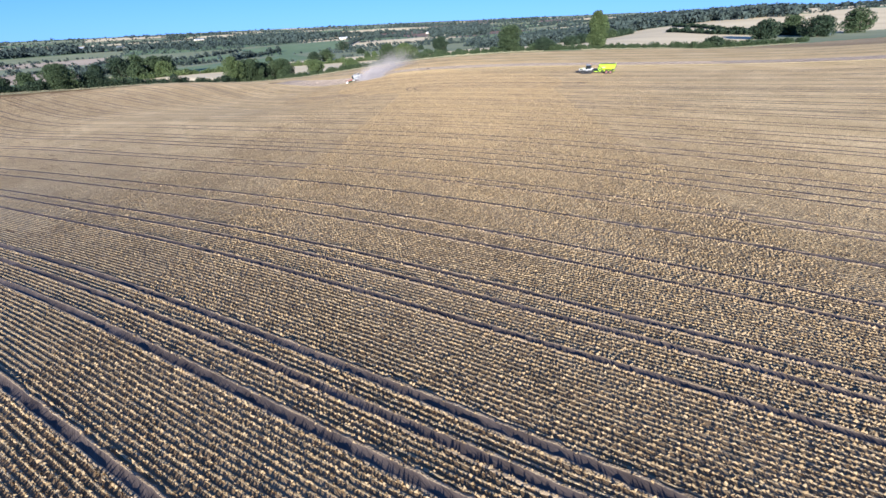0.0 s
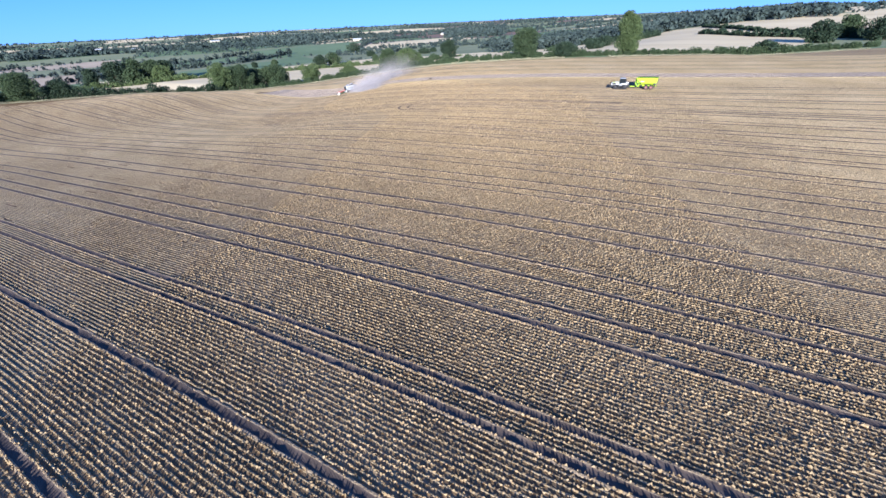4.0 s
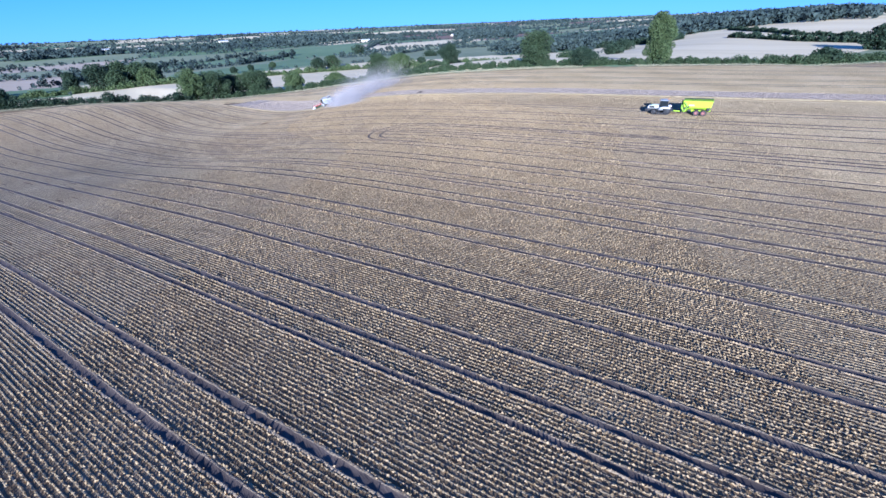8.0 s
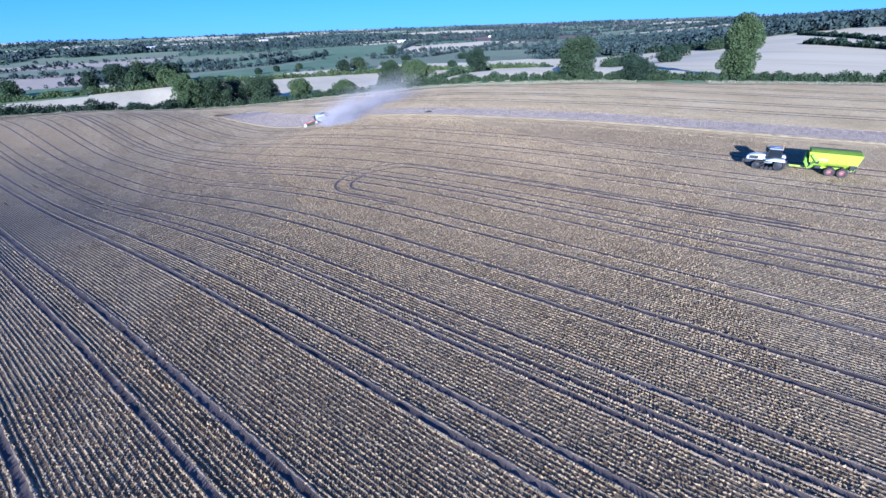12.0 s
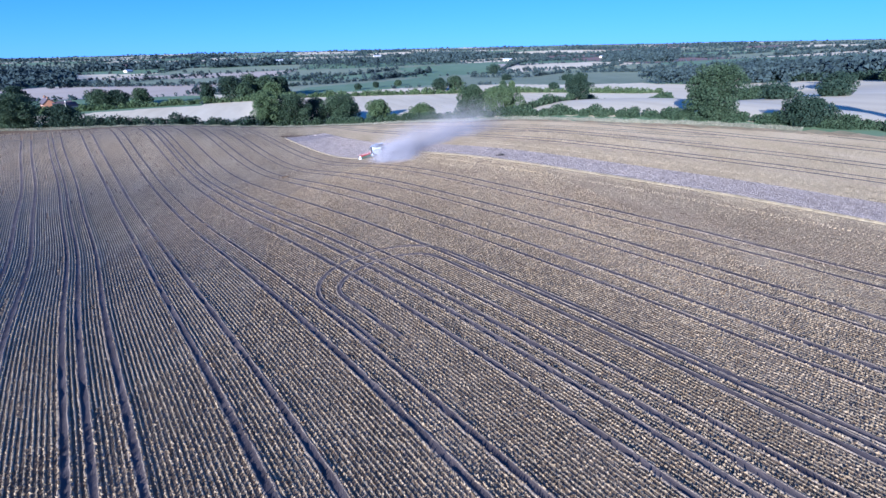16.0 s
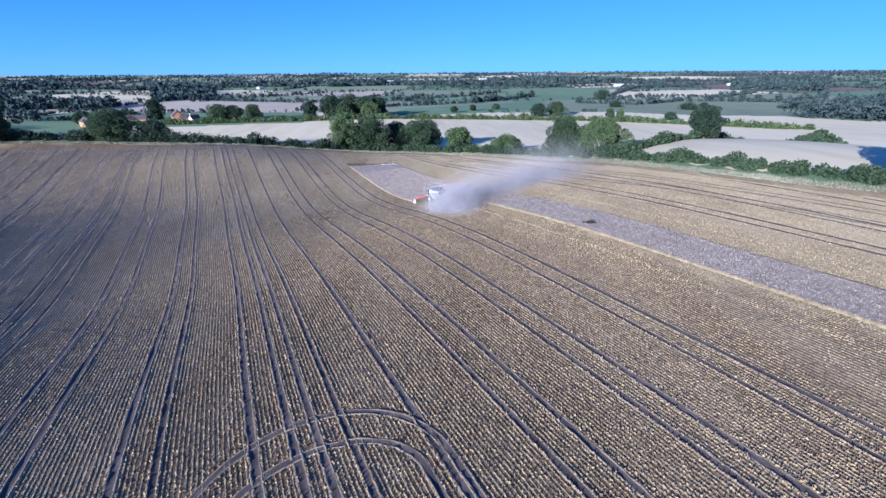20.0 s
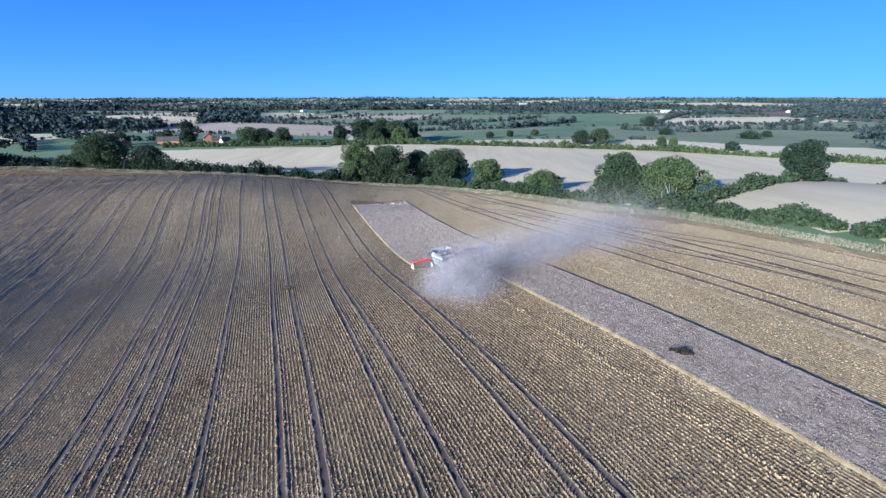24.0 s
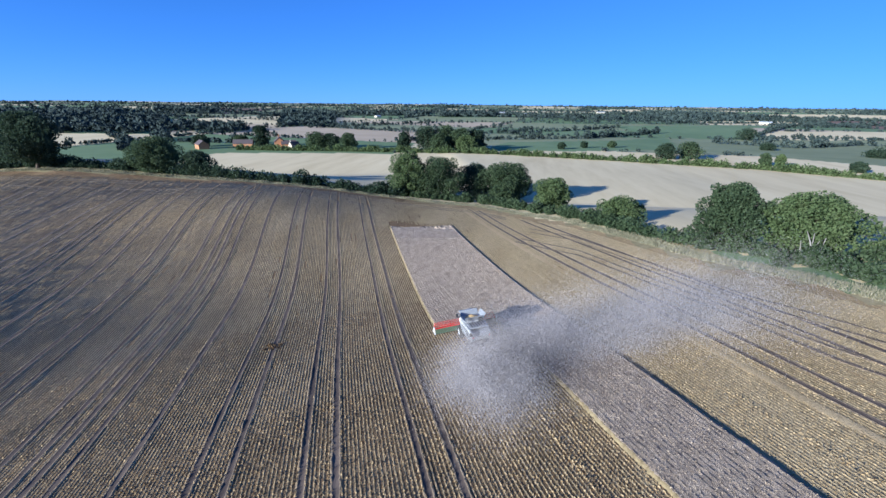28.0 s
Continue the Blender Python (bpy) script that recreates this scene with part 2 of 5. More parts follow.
PASTURE = [(160, 430), (260, 340), (420, 330), (420, 560), (230, 660)]


def cells(x, y):
    cx = np.floor((x + 60 * np.sin(y / 300) + 40 * np.sin(x / 170 + 2)) / 360).astype(int)
    cy = np.floor((y + 70 * np.sin(x / 260 + 1) + 30 * np.sin(y / 120)) / 230).astype(int)
    return (cx * 7349 + cy * 9151 + cx * cy * 131) % 997


KINDS = np.array([1, 2, 4, 3, 4, 1, 5, 2, 4, 2, 6, 2, 4, 1, 3, 2, 4, 5, 1, 6])


def cover(x, y):
    """What grows where: 0 the field, 1 pale stubble, 2 tan, 3 meadow, 4 dull pasture, 5 ploughed, 6 wood, 7 margin, 8 freshly cut."""
    kind = KINDS[cells(x, y) % 20]
    r = np.hypot(x, y)
    kind = np.where((r < 330) & (kind >= 5), 4, kind)
    kind = np.where((r > 1100) & (kind == 2), np.where(cells(x, y) % 3 == 0, 3, 4), kind)
    kind = np.where(inside(x, y) > -14, 7, kind)
    kind = np.where((kind == 7) & (x > 30) & (inside(x, y) < -4), 3, kind)
    kind = np.where(within(x, y, MEADOW_NEAR) | within(x, y, MEADOW_FAR), 3, kind)
    kind = np.where(within(x, y, PASTURE), 4, kind)
    kind = np.where(np.any([within(x, y, w) for w in WOODS], axis=0), 6, kind)
    kind = np.where(within(x, y, FIELD_BEYOND) | within(x, y, FIELD_RIGHT) | within(x, y, FIELD_HIGH), 1, kind)
    return np.where(inside(x, y) > 0, np.where(x * CR + y * SR > 18, 8, 0), kind)


# ---- ground ----
def spread(lo, hi, fine_lo, fine_hi, near_lo, near_hi):
    """Lines of the ground's net: close together in the field, wider towards the horizon."""
    mid = list(np.arange(fine_lo, fine_hi, 3.2))
    up = []
    p = fine_hi
    while p < hi:
        up.append(p)
        p += 6 if p < near_hi else 14 * abs(p) / 450
    down = []
    p = fine_lo - 3.2
    while p > lo:
        down.append(p)
        p -= 6 if p > near_lo else 14 * max(abs(p), 450) / 450
    return np.array(down[::-1] + mid + up + [hi])


gx, gy = spread(-4850, 4850, -180, 150, -420, 480), spread(-900, 4850, -215, 160, -230, 520)
X, Y = np.meshgrid(gx, gy, indexing="ij")
nx, ny = len(gx), len(gy)
i, j = np.meshgrid(np.arange(nx - 1), np.arange(ny - 1), indexing="ij")
q = (i * ny + j).ravel()
quads = np.stack([q, q + ny, q + ny + 1, q + 1], 1)
mx, my = (X[:-1, :-1] + X[1:, 1:]) / 2, (Y[:-1, :-1] + Y[1:, 1:]) / 2
ground = new("ground", sheet("ground", np.stack([X, Y, land(X, Y)], -1), quads, [M_SOIL, M_PALE, M_TAN, M_MEADOW, M_DULL, M_PLOUGH, M_MEADOW, M_GRASS, M_FRESHSOIL], cover(mx, my).ravel(), True))
tagged(ground, "harvested stubble field with a patchwork of farmland beyond", "ground", kind="structure")

# ---- stubble, crop and wheel tracks ----
TRACKS = [-161.6, -156.5, -154.5, -152.9, -146.7, -144.0, -142.2, -136.8, -134.1, -127.7, -122.1, -120.3, -113.0, -110.6, -107.3, -104.7, -98.2, -94.9, -88.5, -86.3, -83.0, -77.9, -75.0, -69.3,
          -66.5, -59.6, -57.2, -53.1, -51.9, -49.8, -44.6, -41.8, -36.2, -33.9, -28.3, -25.9, -24.4, -22.5, -17.9, -12.3, -9.7, -4.5, -2.2, 3.6, 5.8, 34.0, 36.1, 42.0, 44.2, 53.0, 55.2, 61.5, 63.7]
TRACKS = np.array(TRACKS)
CROP_L, CROP_MID, CROP_R = 9.6, 16.9, 24.4       # the standing crop's edges, across the rows
CROP_END, MACHINE_U, CROP_NEAR = 97.0, 44.0, -170.0
TURN_V = -25.2                                     # a machine turned round here, leaving two bent wheel marks
TURNS = ((-21.5, 7.5, 7.9), (-21.8, 4.7, 6.1))     # along the rows, reach along, reach across


def straight(u, v):
    """Drill rows sway a little."""
    v = v + 0.055 * np.clip(20 - u, 0, 60) * np.clip((v - 5) / 10, 0, 1)
    return v + 0.10 * np.sin(u / 9.0 + v * 0.02) + 0.25 * np.sin(u / 47.0 + 1.0)


rng = np.random.default_rng(5)


def is_crop(u, v):
    return (v < straight(u, CROP_R)) & (u < CROP_END + 3 - (v - CROP_L) * 0.35) & (u > CROP_NEAR) & np.where(u > MACHINE_U + 1.5, v > straight(u, CROP_L), v > straight(u, CROP_MID))


def on_track(u, v, x, y, half=0.27):
    d = np.abs(v[..., None] - straight(u[..., None], TRACKS)).min(-1)
    loop = np.zeros(np.shape(u), bool)
    for c, a, b in TURNS:
        bend = np.abs(np.hypot((u - c) / a, (v - TURN_V) / b) - 1) * min(a, b) < 0.26
        loop |= np.where(u > c, bend, (np.abs(v - TURN_V - b) < 0.26) & (u > -75) | (np.abs(v - TURN_V + b) < 0.26) & (u > -32))
    return (d < half) | loop


def patches(x, y):
    """Where the straw stands thicker or thinner, from -1 to 1."""
    return np.sin(x * 0.31 + 1.9 * np.sin(y * 0.17)) * np.sin(y * 0.27 + 1.6 * np.sin(x * 0.21 + 1)) * 0.6 + 0.4 * np.sin(x * 0.93 + y * 0.5) * np.sin(y * 1.1 - x * 0.4)


def stubble(name, v0, v1, gap, u0, u1, pitch, high, lateral, keep, mat, label):
    """Rows of ragged cut straw as low ridges; keep says where they stand."""
    out_v, out_f, base = [], [], 0
    us = np.arange(u0, u1, pitch)
    for v in np.arange(v0, v1, gap):
        u = us + rng.uniform(-0.3, 0.3, len(us)) * pitch
        w = straight(u, v)
        x, y = field_xy(u, w)
        ok = keep(u, w, x, y)
        if not ok.any():
            continue
        n = len(u)
        z = land(x, y)
        h = high * (1 + rng.uniform(-0.55, 0.55, n) * min(1, 0.33 / pitch)) * (1 + 0.5 * (np.abs(v - TRACKS - 0.5).min() < 0.2))
        h = h * (1 + 0.22 * patches(x, y) * min(1, 1 / pitch))
        s = rng.uniform(-0.7, 0.7, n) * lateral * min(1, 0.8 / pitch)
        p = np.empty((n, 3, 3))
        for k, (dv, dz) in enumerate(((-lateral, -0.04), (0, None), (lateral, -0.04))):
            px, py = field_xy(u, w + (s if dz is None else dv))
            p[:, k, 0], p[:, k, 1] = px, py
            p[:, k, 2] = z + (h if dz is None else dz)
        seg = np.nonzero(ok[:-1] & ok[1:] & (rng.random(n - 1) > 0.012))[0]
        b = base + seg * 3
        out_f.append(np.stack([b, b + 3, b + 4, b + 1], 1))
        out_f.append(np.stack([b + 1, b + 4, b + 5, b + 2], 1))
        out_v.append(p.reshape(-1, 3))
        base += n * 3
    if not out_v:
        return None
    ob = new(name, sheet(name, np.concatenate(out_v), np.concatenate(out_f), mat))
    return tagged(ob, label, "stubble", kind="stuff")


def near_path(x, y):
    """Distance from the line over which the camera passes."""
    ax, ay, bx, by = -113, -159, -12, -50
    t = np.clip(((x - ax) * (bx - ax) + (y - ay) * (by - ay)) / ((bx - ax) ** 2 + (by - ay) ** 2), 0, 1)
    d1 = np.hypot(x - ax - t * (bx - ax), y - ay - t * (by - ay))
    return np.minimum(d1, np.hypot(x + 5, y - np.clip(y, -50, 8)))


def cut_ground(u, v, x, y, half=0.27):
    return (inside(x, y) > 3) & ~is_crop(u, v) & ~on_track(u, v, x, y, half) & (x > -185) & (x < 130)


LABELS = ("pale straw stubble in drill rows with wheel tracks between", "pale straw stubble in drill rows further across the field", "far pale stubble rows along the field edge")
for (lo, hi, pitch, high, side), label in zip(((-1, 27, 1.2, 0.028, 0.10), (24, 50, 1.5, 0.034, 0.12), (45, 400, 3.0, 0.044, 0.145)), LABELS):
    for v0, v1, straw in ((-168, 9.6, M_STRAW), (9.6, 90, M_FRESH)):
        stubble("stubble_rows", v0, v1, 0.30, -190, 165, pitch, high, side, lambda u, v, x, y: cut_ground(u, v, x, y) & (near_path(x, y) > lo) & (near_path(x, y) <= hi), straw, label)


# kept darker than cut_straw: the dimmer near ground is put into the colour
M_BLADE = material("straw_stems", [(0.335, 0.236, 0.117), (0.44, 0.32, 0.168), (0.53, 0.398, 0.222)], 2.0, 0.85, island=0.35, gloss=0.2, translucent=0.3)


M_FRESHBLADE = material("fresh_straw_stems", [(0.42, 0.304, 0.156), (0.53, 0.394, 0.208), (0.605, 0.464, 0.262)], 2.0, 0.85, island=0.35, gloss=0.2, translucent=0.3)
M_EAR = material("wheat_ear", [(0.37, 0.29, 0.196), (0.52, 0.412, 0.29), (0.65, 0.53, 0.39)], 2.0, 0.85, island=0.5, gloss=0.2, translucent=0.3)


def blades(name, label, x, y, z, high, wide, category="stubble", mat=M_BLADE):
    """Ragged upright bunches of straw, one flat pointed bunch at each place."""
    n = len(x)
    a = rng.uniform(0, 2 * np.pi, n)
    cx, cy = np.cos(a) * wide, np.sin(a) * wide
    lean = rng.normal(0, 0.35, (2, n)) * high
    up = rng.random(n) < 0.5                       # some fan out upwards, some come to a point
    foot, top = np.where(up, z, z + high), np.where(up, z + high, z)
    v = np.stack([np.stack([x - cx, y - cy, foot], 1), np.stack([x + cx, y + cy, foot], 1), np.stack([x + lean[0], y + lean[1], top], 1)], 1)
    ob = new(name, sheet(name, v.reshape(-1, 3), np.arange(n * 3).reshape(-1, 3), mat))
    return tagged(ob, label, category, kind="stuff")


SWATHS = np.array([-67.3, 13.4, 28.4])              # where the straw lies thicker


def clumps(lo, hi, gap, pitch, along, across, high, v0, v1, mat, label):
    """Bunches of cut stems standing close along the drill rows, each a ragged folded peak; taller beside the wheel tracks."""
    out = []
    us = np.arange(-190, 165, pitch)
    for v in np.arange(v0, v1, gap):
        u = us + rng.uniform(-0.45, 0.45, len(us)) * pitch
        w = straight(u, v) + rng.normal(0, 0.1 * gap, len(u))
        x, y = field_xy(u, w)
        d = near_path(x, y)
        k = (d > lo) & (d <= hi)
        if not k.any():
            continue
        u, w, x, y = u[k], w[k], x[k], y[k]
        thin = patches(x, y)
        k = cut_ground(u, w, x, y, 0.225) & (rng.random(len(u)) < (0.93 + 0.12 * thin) * np.clip((68 - d[k]) / 30, 0, 1))
        lip = np.abs(w[k, None] - straight(u[k, None], TRACKS))
        out.append(np.stack([x[k], y[k], (1 + 0.16 * thin[k]) * (1 + 0.7 * (np.abs(w[k, None] - straight(u[k, None], SWATHS)) < 0.3).any(1)) * (1 + 0.5 * ((lip > 0.15) & (lip < 0.50)).any(1))], 1))
    p = np.concatenate(out)
    n = len(p)
    x, y, z = p[:, 0], p[:, 1], land(p[:, 0], p[:, 1])
    s, h, a = rng.uniform(0.7, 1.25, n), high * rng.uniform(0.7, 1.25, n) * p[:, 2], rng.uniform(0, 2 * np.pi, n)
    corners = []
    for k in range(3):
        du, dv = field_xy(s * along * np.cos(a + k * 2.094), s * across * np.sin(a + k * 2.094))
        corners.append(np.stack([x + du, y + dv, z - 0.01], 1))
    du, dv = field_xy(s * along * rng.uniform(-0.7, 0.7, n), s * across * rng.uniform(-0.7, 0.7, n))
    peak = np.stack([x + du, y + dv, z + h], 1)
    b = np.arange(n)[:, None] * 4
    f = np.stack([b + np.array(q) for q in ((0, 1, 3), (1, 2, 3))], 1).reshape(-1, 3)
    ob = new("stubble_clumps", sheet("stubble_clumps", np.stack(corners + [peak], 1), f, mat))
    tagged(ob, label, "stubble", kind="stuff")


for v0, v1, stems, label in ((-168, 9.6, M_BLADE, "short pale cut wheat stems standing in rows"), (9.6, 90, M_FRESHBLADE, "short golden cut wheat stems standing in rows")):
    clumps(-1, 24, 0.30, 0.155, 0.115, 0.078, 0.098, v0, v1, stems, label)
    clumps(24, 66, 0.30, 0.21, 0.140, 0.092, 0.064, v0, v1, stems, label + " across the field")


def lane(name, places, wide, mat, label, lift=0.012, pressed=True):
    """A worn strip along a line of places on the ground."""
    p = np.asarray(places, float)
    d = np.gradient(p, axis=0)
    d /= np.linalg.norm(d, axis=1)[:, None]
    s = np.stack([-d[:, 1], d[:, 0]], 1) * (wide / 2 * rng.uniform(0.85, 1.12, len(p)) * (1 + 0.08 * np.sin(p[:, 0] * 0.5 + p[:, 1] * 0.31)))[:, None]
    rows = []
    stir = np.clip((66 - near_path(p[:, 0], p[:, 1])) / 38, 0.35, 1)     # lips trodden lower out in the field
    rim = ((1.75, -0.02, 0), (1.3, 0.060, 0.05), (0.95, 0.025, 0.02), (0.6, lift, 0.006), (-0.6, lift, 0.006), (-0.95, 0.03, 0.02), (-1.35, 0.058, 0.05), (-1.75, -0.02, 0)) if pressed else ((1.0, lift, 0), (0.35, lift + 0.02, 0.01), (-0.35, lift + 0.02, 0.01), (-1.0, lift, 0))
    for f, up, rag in rim:
        q = p + s * f
        rows.append(np.stack([q[:, 0], q[:, 1], land(q[:, 0], q[:, 1]) + (up * (stir if up > 0.05 else 1)) + rng.uniform(-rag, rag, len(p)) * stir], 1))
    v = np.stack(rows, 1)
    n, k = len(p), len(rim)
    a = np.arange(n - 1)[:, None] * k + np.arange(k - 1)[None, :]
    straw = np.repeat(np.array([[1, 1, 0, 0, 0, 1, 1] if pressed else [0, 0, 0]]), n - 1, 0).ravel()
    a = a.ravel()
    ob = new(name, sheet(name, v, np.stack([a, a + k, a + k + 1, a + 1], 1), [mat, M_LITTER], straw))
    return tagged(ob, label, "wheel track", "wheel tracks in the stubble", "structure")


def run(v, u0=-190, u1=165):
    u = np.arange(u0, u1, 0.36)
    close = near_path(*field_xy(u, np.full(len(u), v))) < 25
    u = u[close | (np.arange(len(u)) % 4 == 0)]
    w = straight(u, np.full(len(u), v))
    x, y = field_xy(u, w)
    ok = (inside(x, y) > 5) & (x > -185) & (x < 130)
    return np.stack([x, y], 1)[ok]


def headland(p, side):
    """Bends the far end of a wheel mark round towards the field's edge."""
    keep = inside(p[:, 0], p[:, 1]) > 17
    if keep.all() or not keep.any():
        return p
    p = p[: np.nonzero(keep)[0].max() + 1]
    if len(p) < 6:
        return p
    d = math.atan2(*(p[-1] - p[-4])[::-1])
    x, y, out = *p[-1], []
    for k in range(9):
        d += side * 0.20
        x, y = x + 0.8 * math.cos(d), y + 0.8 * math.sin(d)
        if inside(x, y) > 4:
            out.append((x, y))
    return np.concatenate([p, out]) if out else p


for k, v in enumerate(TRACKS):
    p = run(v)
    if len(p) > 5:
        lane("wheel_track", headland(p, 1) if v < 8 else p, 0.46, M_TRACK, "dark pressed wheel track through the stubble")
lane("straw_swath", run(32.2), 0.75, M_STRAW, "pale ridge of chopped straw beside a wheel track", 0.06, False)
for c, a, b in TURNS:
    t = np.radians(np.arange(0, 181, 5.0))
    u = np.concatenate([np.arange(-75, c, 1.2), c + a * np.sin(t), np.arange(c - 1.2, -32, -1.2)])
    v = np.concatenate([np.full(len(np.arange(-75, c, 1.2)), TURN_V + b), TURN_V + b * np.cos(t), np.full(len(np.arange(c - 1.2, -32, -1.2)), TURN_V - b)])
    lane("wheel_track", np.stack(field_xy(u, v), 1), 0.40, M_TRACK, "curved wheel track where a machine turned round", 0.022)
for k, x0, x1 in ((9.0, 4.0, 62.0), (11.2, 4.0, 60.0), (16.0, 2.0, 56.0), (18.2, 1.0, 54.0)):
    x = np.arange(x0, x1, 1.5)
    lane("wheel_track", np.stack([x, np.interp(x, EDGE_X, EDGE_Y) - k * 1.5], 1), 0.40, M_TRACK, "wheel track curving round the end of the field", 0.03)
for k in (7.0, 9.0):
    x = np.arange(-180.0, 0.0, 1.5)
    lane("wheel_track", np.stack([x, np.interp(x, EDGE_X, EDGE_Y) - k], 1), 0.5, M_TRACK, "wheel track along the edge of the field", 0.03)
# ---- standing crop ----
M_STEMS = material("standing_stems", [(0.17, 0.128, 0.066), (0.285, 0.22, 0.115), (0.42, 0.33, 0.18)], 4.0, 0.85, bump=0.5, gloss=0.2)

def crop_strip(name, v0, v1, u0, u1, label):
    """Standing corn: a ragged sheet of ears with sides down to the ground."""
    us, vs = np.arange(u0, u1, 0.24), np.linspace(v0, v1, int((v1 - v0) / 0.2) + 1)
    A, B = np.meshgrid(us, vs, indexing="ij")
    B[:, 1] = B[:, 0] + rng.uniform(0.1, 0.3, len(us))
    B[:, -2] = B[:, -1] - 0.06
    B[:, 0] += rng.uniform(-0.12, 0.12, len(us))
    B[:, -1] += rng.uniform(-0.12, 0.12, len(us))
    B = straight(A, B)
    A = A + rng.uniform(-0.1, 0.1, A.shape)
    A = np.where(A > u1 - 1, u1 - 0.35 * (B - v0) * (u1 > 60), A)
    x, y = field_xy(A, B)
    rows = 0.09 * (np.arange(len(vs)) % 2)
    z = land(x, y) + 0.19 + rows[None, :] + rng.uniform(-0.03, 0.03, A.shape)
    low = land(x, y) - 0.1
    n, m = A.shape
    top = np.stack([x, y, z], -1)
    top[:, 0, 2], top[:, -1, 2] = low[:, 0], low[:, -1]
    top[0, :, 2], top[-1, :, 2] = low[0], low[-1]
    i, j = np.meshgrid(np.arange(n - 1), np.arange(m - 1), indexing="ij")
    q = (i * m + j).ravel()
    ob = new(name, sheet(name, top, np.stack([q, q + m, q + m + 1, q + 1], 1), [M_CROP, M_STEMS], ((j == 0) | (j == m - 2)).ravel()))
    k = int((u1 - u0) * (v1 - v0) / 0.015)
    a, b = rng.uniform(u0 + 0.3, u1 - 3 * (u1 > 60), k), v0 + 0.3 + 0.4 * rng.integers(0, int((v1 - v0 - 0.5) / 0.4) + 1, k) + rng.normal(0, 0.06, k)
    ok = (a < u1 - 0.4 - 0.35 * (b - v0) * (u1 > 60)) & (near_path(*field_xy(a, b)) < 80)
    a, b = a[ok], b[ok]
    x, y = field_xy(a, straight(a, b))
    blades("wheat_ears", "ripe ears standing above the " + label.split(" of ")[0], x, y, land(x, y) + 0.18, rng.uniform(0.07, 0.15, len(x)), rng.uniform(0.018, 0.036, len(x)), "crop", M_EAR)
    return tagged(ob, label, "crop", kind="stuff")


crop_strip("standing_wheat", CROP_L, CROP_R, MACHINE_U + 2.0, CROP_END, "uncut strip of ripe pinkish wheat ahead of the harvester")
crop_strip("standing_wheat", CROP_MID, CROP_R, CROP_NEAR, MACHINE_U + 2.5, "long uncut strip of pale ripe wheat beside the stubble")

# ---- trees and hedges ----
def leaves(centres, radii, count, size, squash=0.85, shell=0.55):
    """Small leaf sprays over lobes: arrays of places and triangles."""
    centres, radii = np.asarray(centres, float), np.asarray(radii, float)
    pick = rng.choice(len(centres), count, p=radii**2 / (radii**2).sum())
    d = rng.normal(size=(count, 3))
    d /= np.linalg.norm(d, axis=1)[:, None]
    r = radii[pick] * (shell + (1.08 - shell) * rng.random(count) ** 0.6)
    c = centres[pick] + d * r[:, None] * (1, 1, squash)
    a, b = rng.normal(size=(count, 3)), rng.normal(size=(count, 3))
    a += d * 0.3
    a /= np.linalg.norm(a, axis=1)[:, None]
    b = np.cross(a, b)
    b /= np.linalg.norm(b, axis=1)[:, None]
    s = size * rng.uniform(0.6, 1.3, count)[:, None]
    v = np.stack([c + a * s, c - a * s * 0.6 + b * s * 0.8, c - a * s * 0.6 - b * s * 0.8], 1)
    return v.reshape(-1, 3), np.arange(count * 3).reshape(-1, 3)


def limb(bm, p, q, r0, r1, sides=7):
    """A tapered, slightly bent limb."""
    p, q = Vector(p), Vector(q)
    d = (q - p).normalized()
    s = d.orthogonal().normalized()
    t = d.cross(s)
    rings = []
    for k in range(4):
        f = k / 3
        c = p.lerp(q, f) + s * math.sin(f * math.pi) * (q - p).length * 0.06
        r = r0 + (r1 - r0) * f
        rings.append([bm.verts.new(c + (s * math.cos(a) + t * math.sin(a)) * r) for a in (2 * math.pi * n / sides for n in range(sides))])
    for a, b in zip(rings, rings[1:]):
        for n in range(sides):
            bm.faces.new((a[n], a[(n + 1) % sides], b[(n + 1) % sides], b[n]))
    bm.faces.new(rings[-1])
    bm.faces.new(rings[0][::-1])


def tree(name, label, x, y, high, wide, mat, count=5000, size=0.42, bare=0.12, lobes=46, tall=1.0, sink=0.0):
    """A tree: trunk and limbs in one mesh, a crown of leaf sprays with gaps in another."""
    z = float(land(x, y)) - sink
    ob = thing(name, label, "tree", pose(x, y, z))
    cs, rs = [], []
    crown = high * (1 - bare)
    for n in range(lobes):
        f = (n + 0.5) / lobes
        a = n * 2.4 + rng.uniform(-0.6, 0.6)
        prof = math.sin(math.pi * (0.16 + 0.74 * f)) ** 0.7
        r = wide * 0.5 * rng.uniform(0.15, 0.40)
        d = max(0, wide * 0.5 * prof - r * 0.7) * rng.uniform(0.5, 1.28)
        zz = high * bare + crown * (0.06 + 0.90 * f) * rng.uniform(0.88, 1.04)
        zz = min(zz, high - r * 0.75)
        cs.append((d * math.cos(a), d * math.sin(a), max(zz, r * 0.6)))
        rs.append(r)
    for f in (0.3, 0.5, 0.68):
        cs.append((0, 0, high * bare + crown * f))
        rs.append(wide * 0.30)
    bm = bmesh.new()
    limb(bm, (0, 0, -0.3), (wide * 0.02, 0, high * 0.5), high * 0.030 + 0.08, high * 0.015)
    for c in cs[::3]:
        limb(bm, (0, 0, high * rng.uniform(0.15, 0.35)), c, high * 0.012 + 0.03, 0.03, 5)
    part("trunk", bm, M_BARK, ob)
    v, f = leaves(cs, rs, int(count * 1.9), size * 0.74, 0.85 * tall, 0.68)
    crown_ob = new("crown", sheet("crown", v, f, mat))
    crown_ob.parent = ob
    return ob


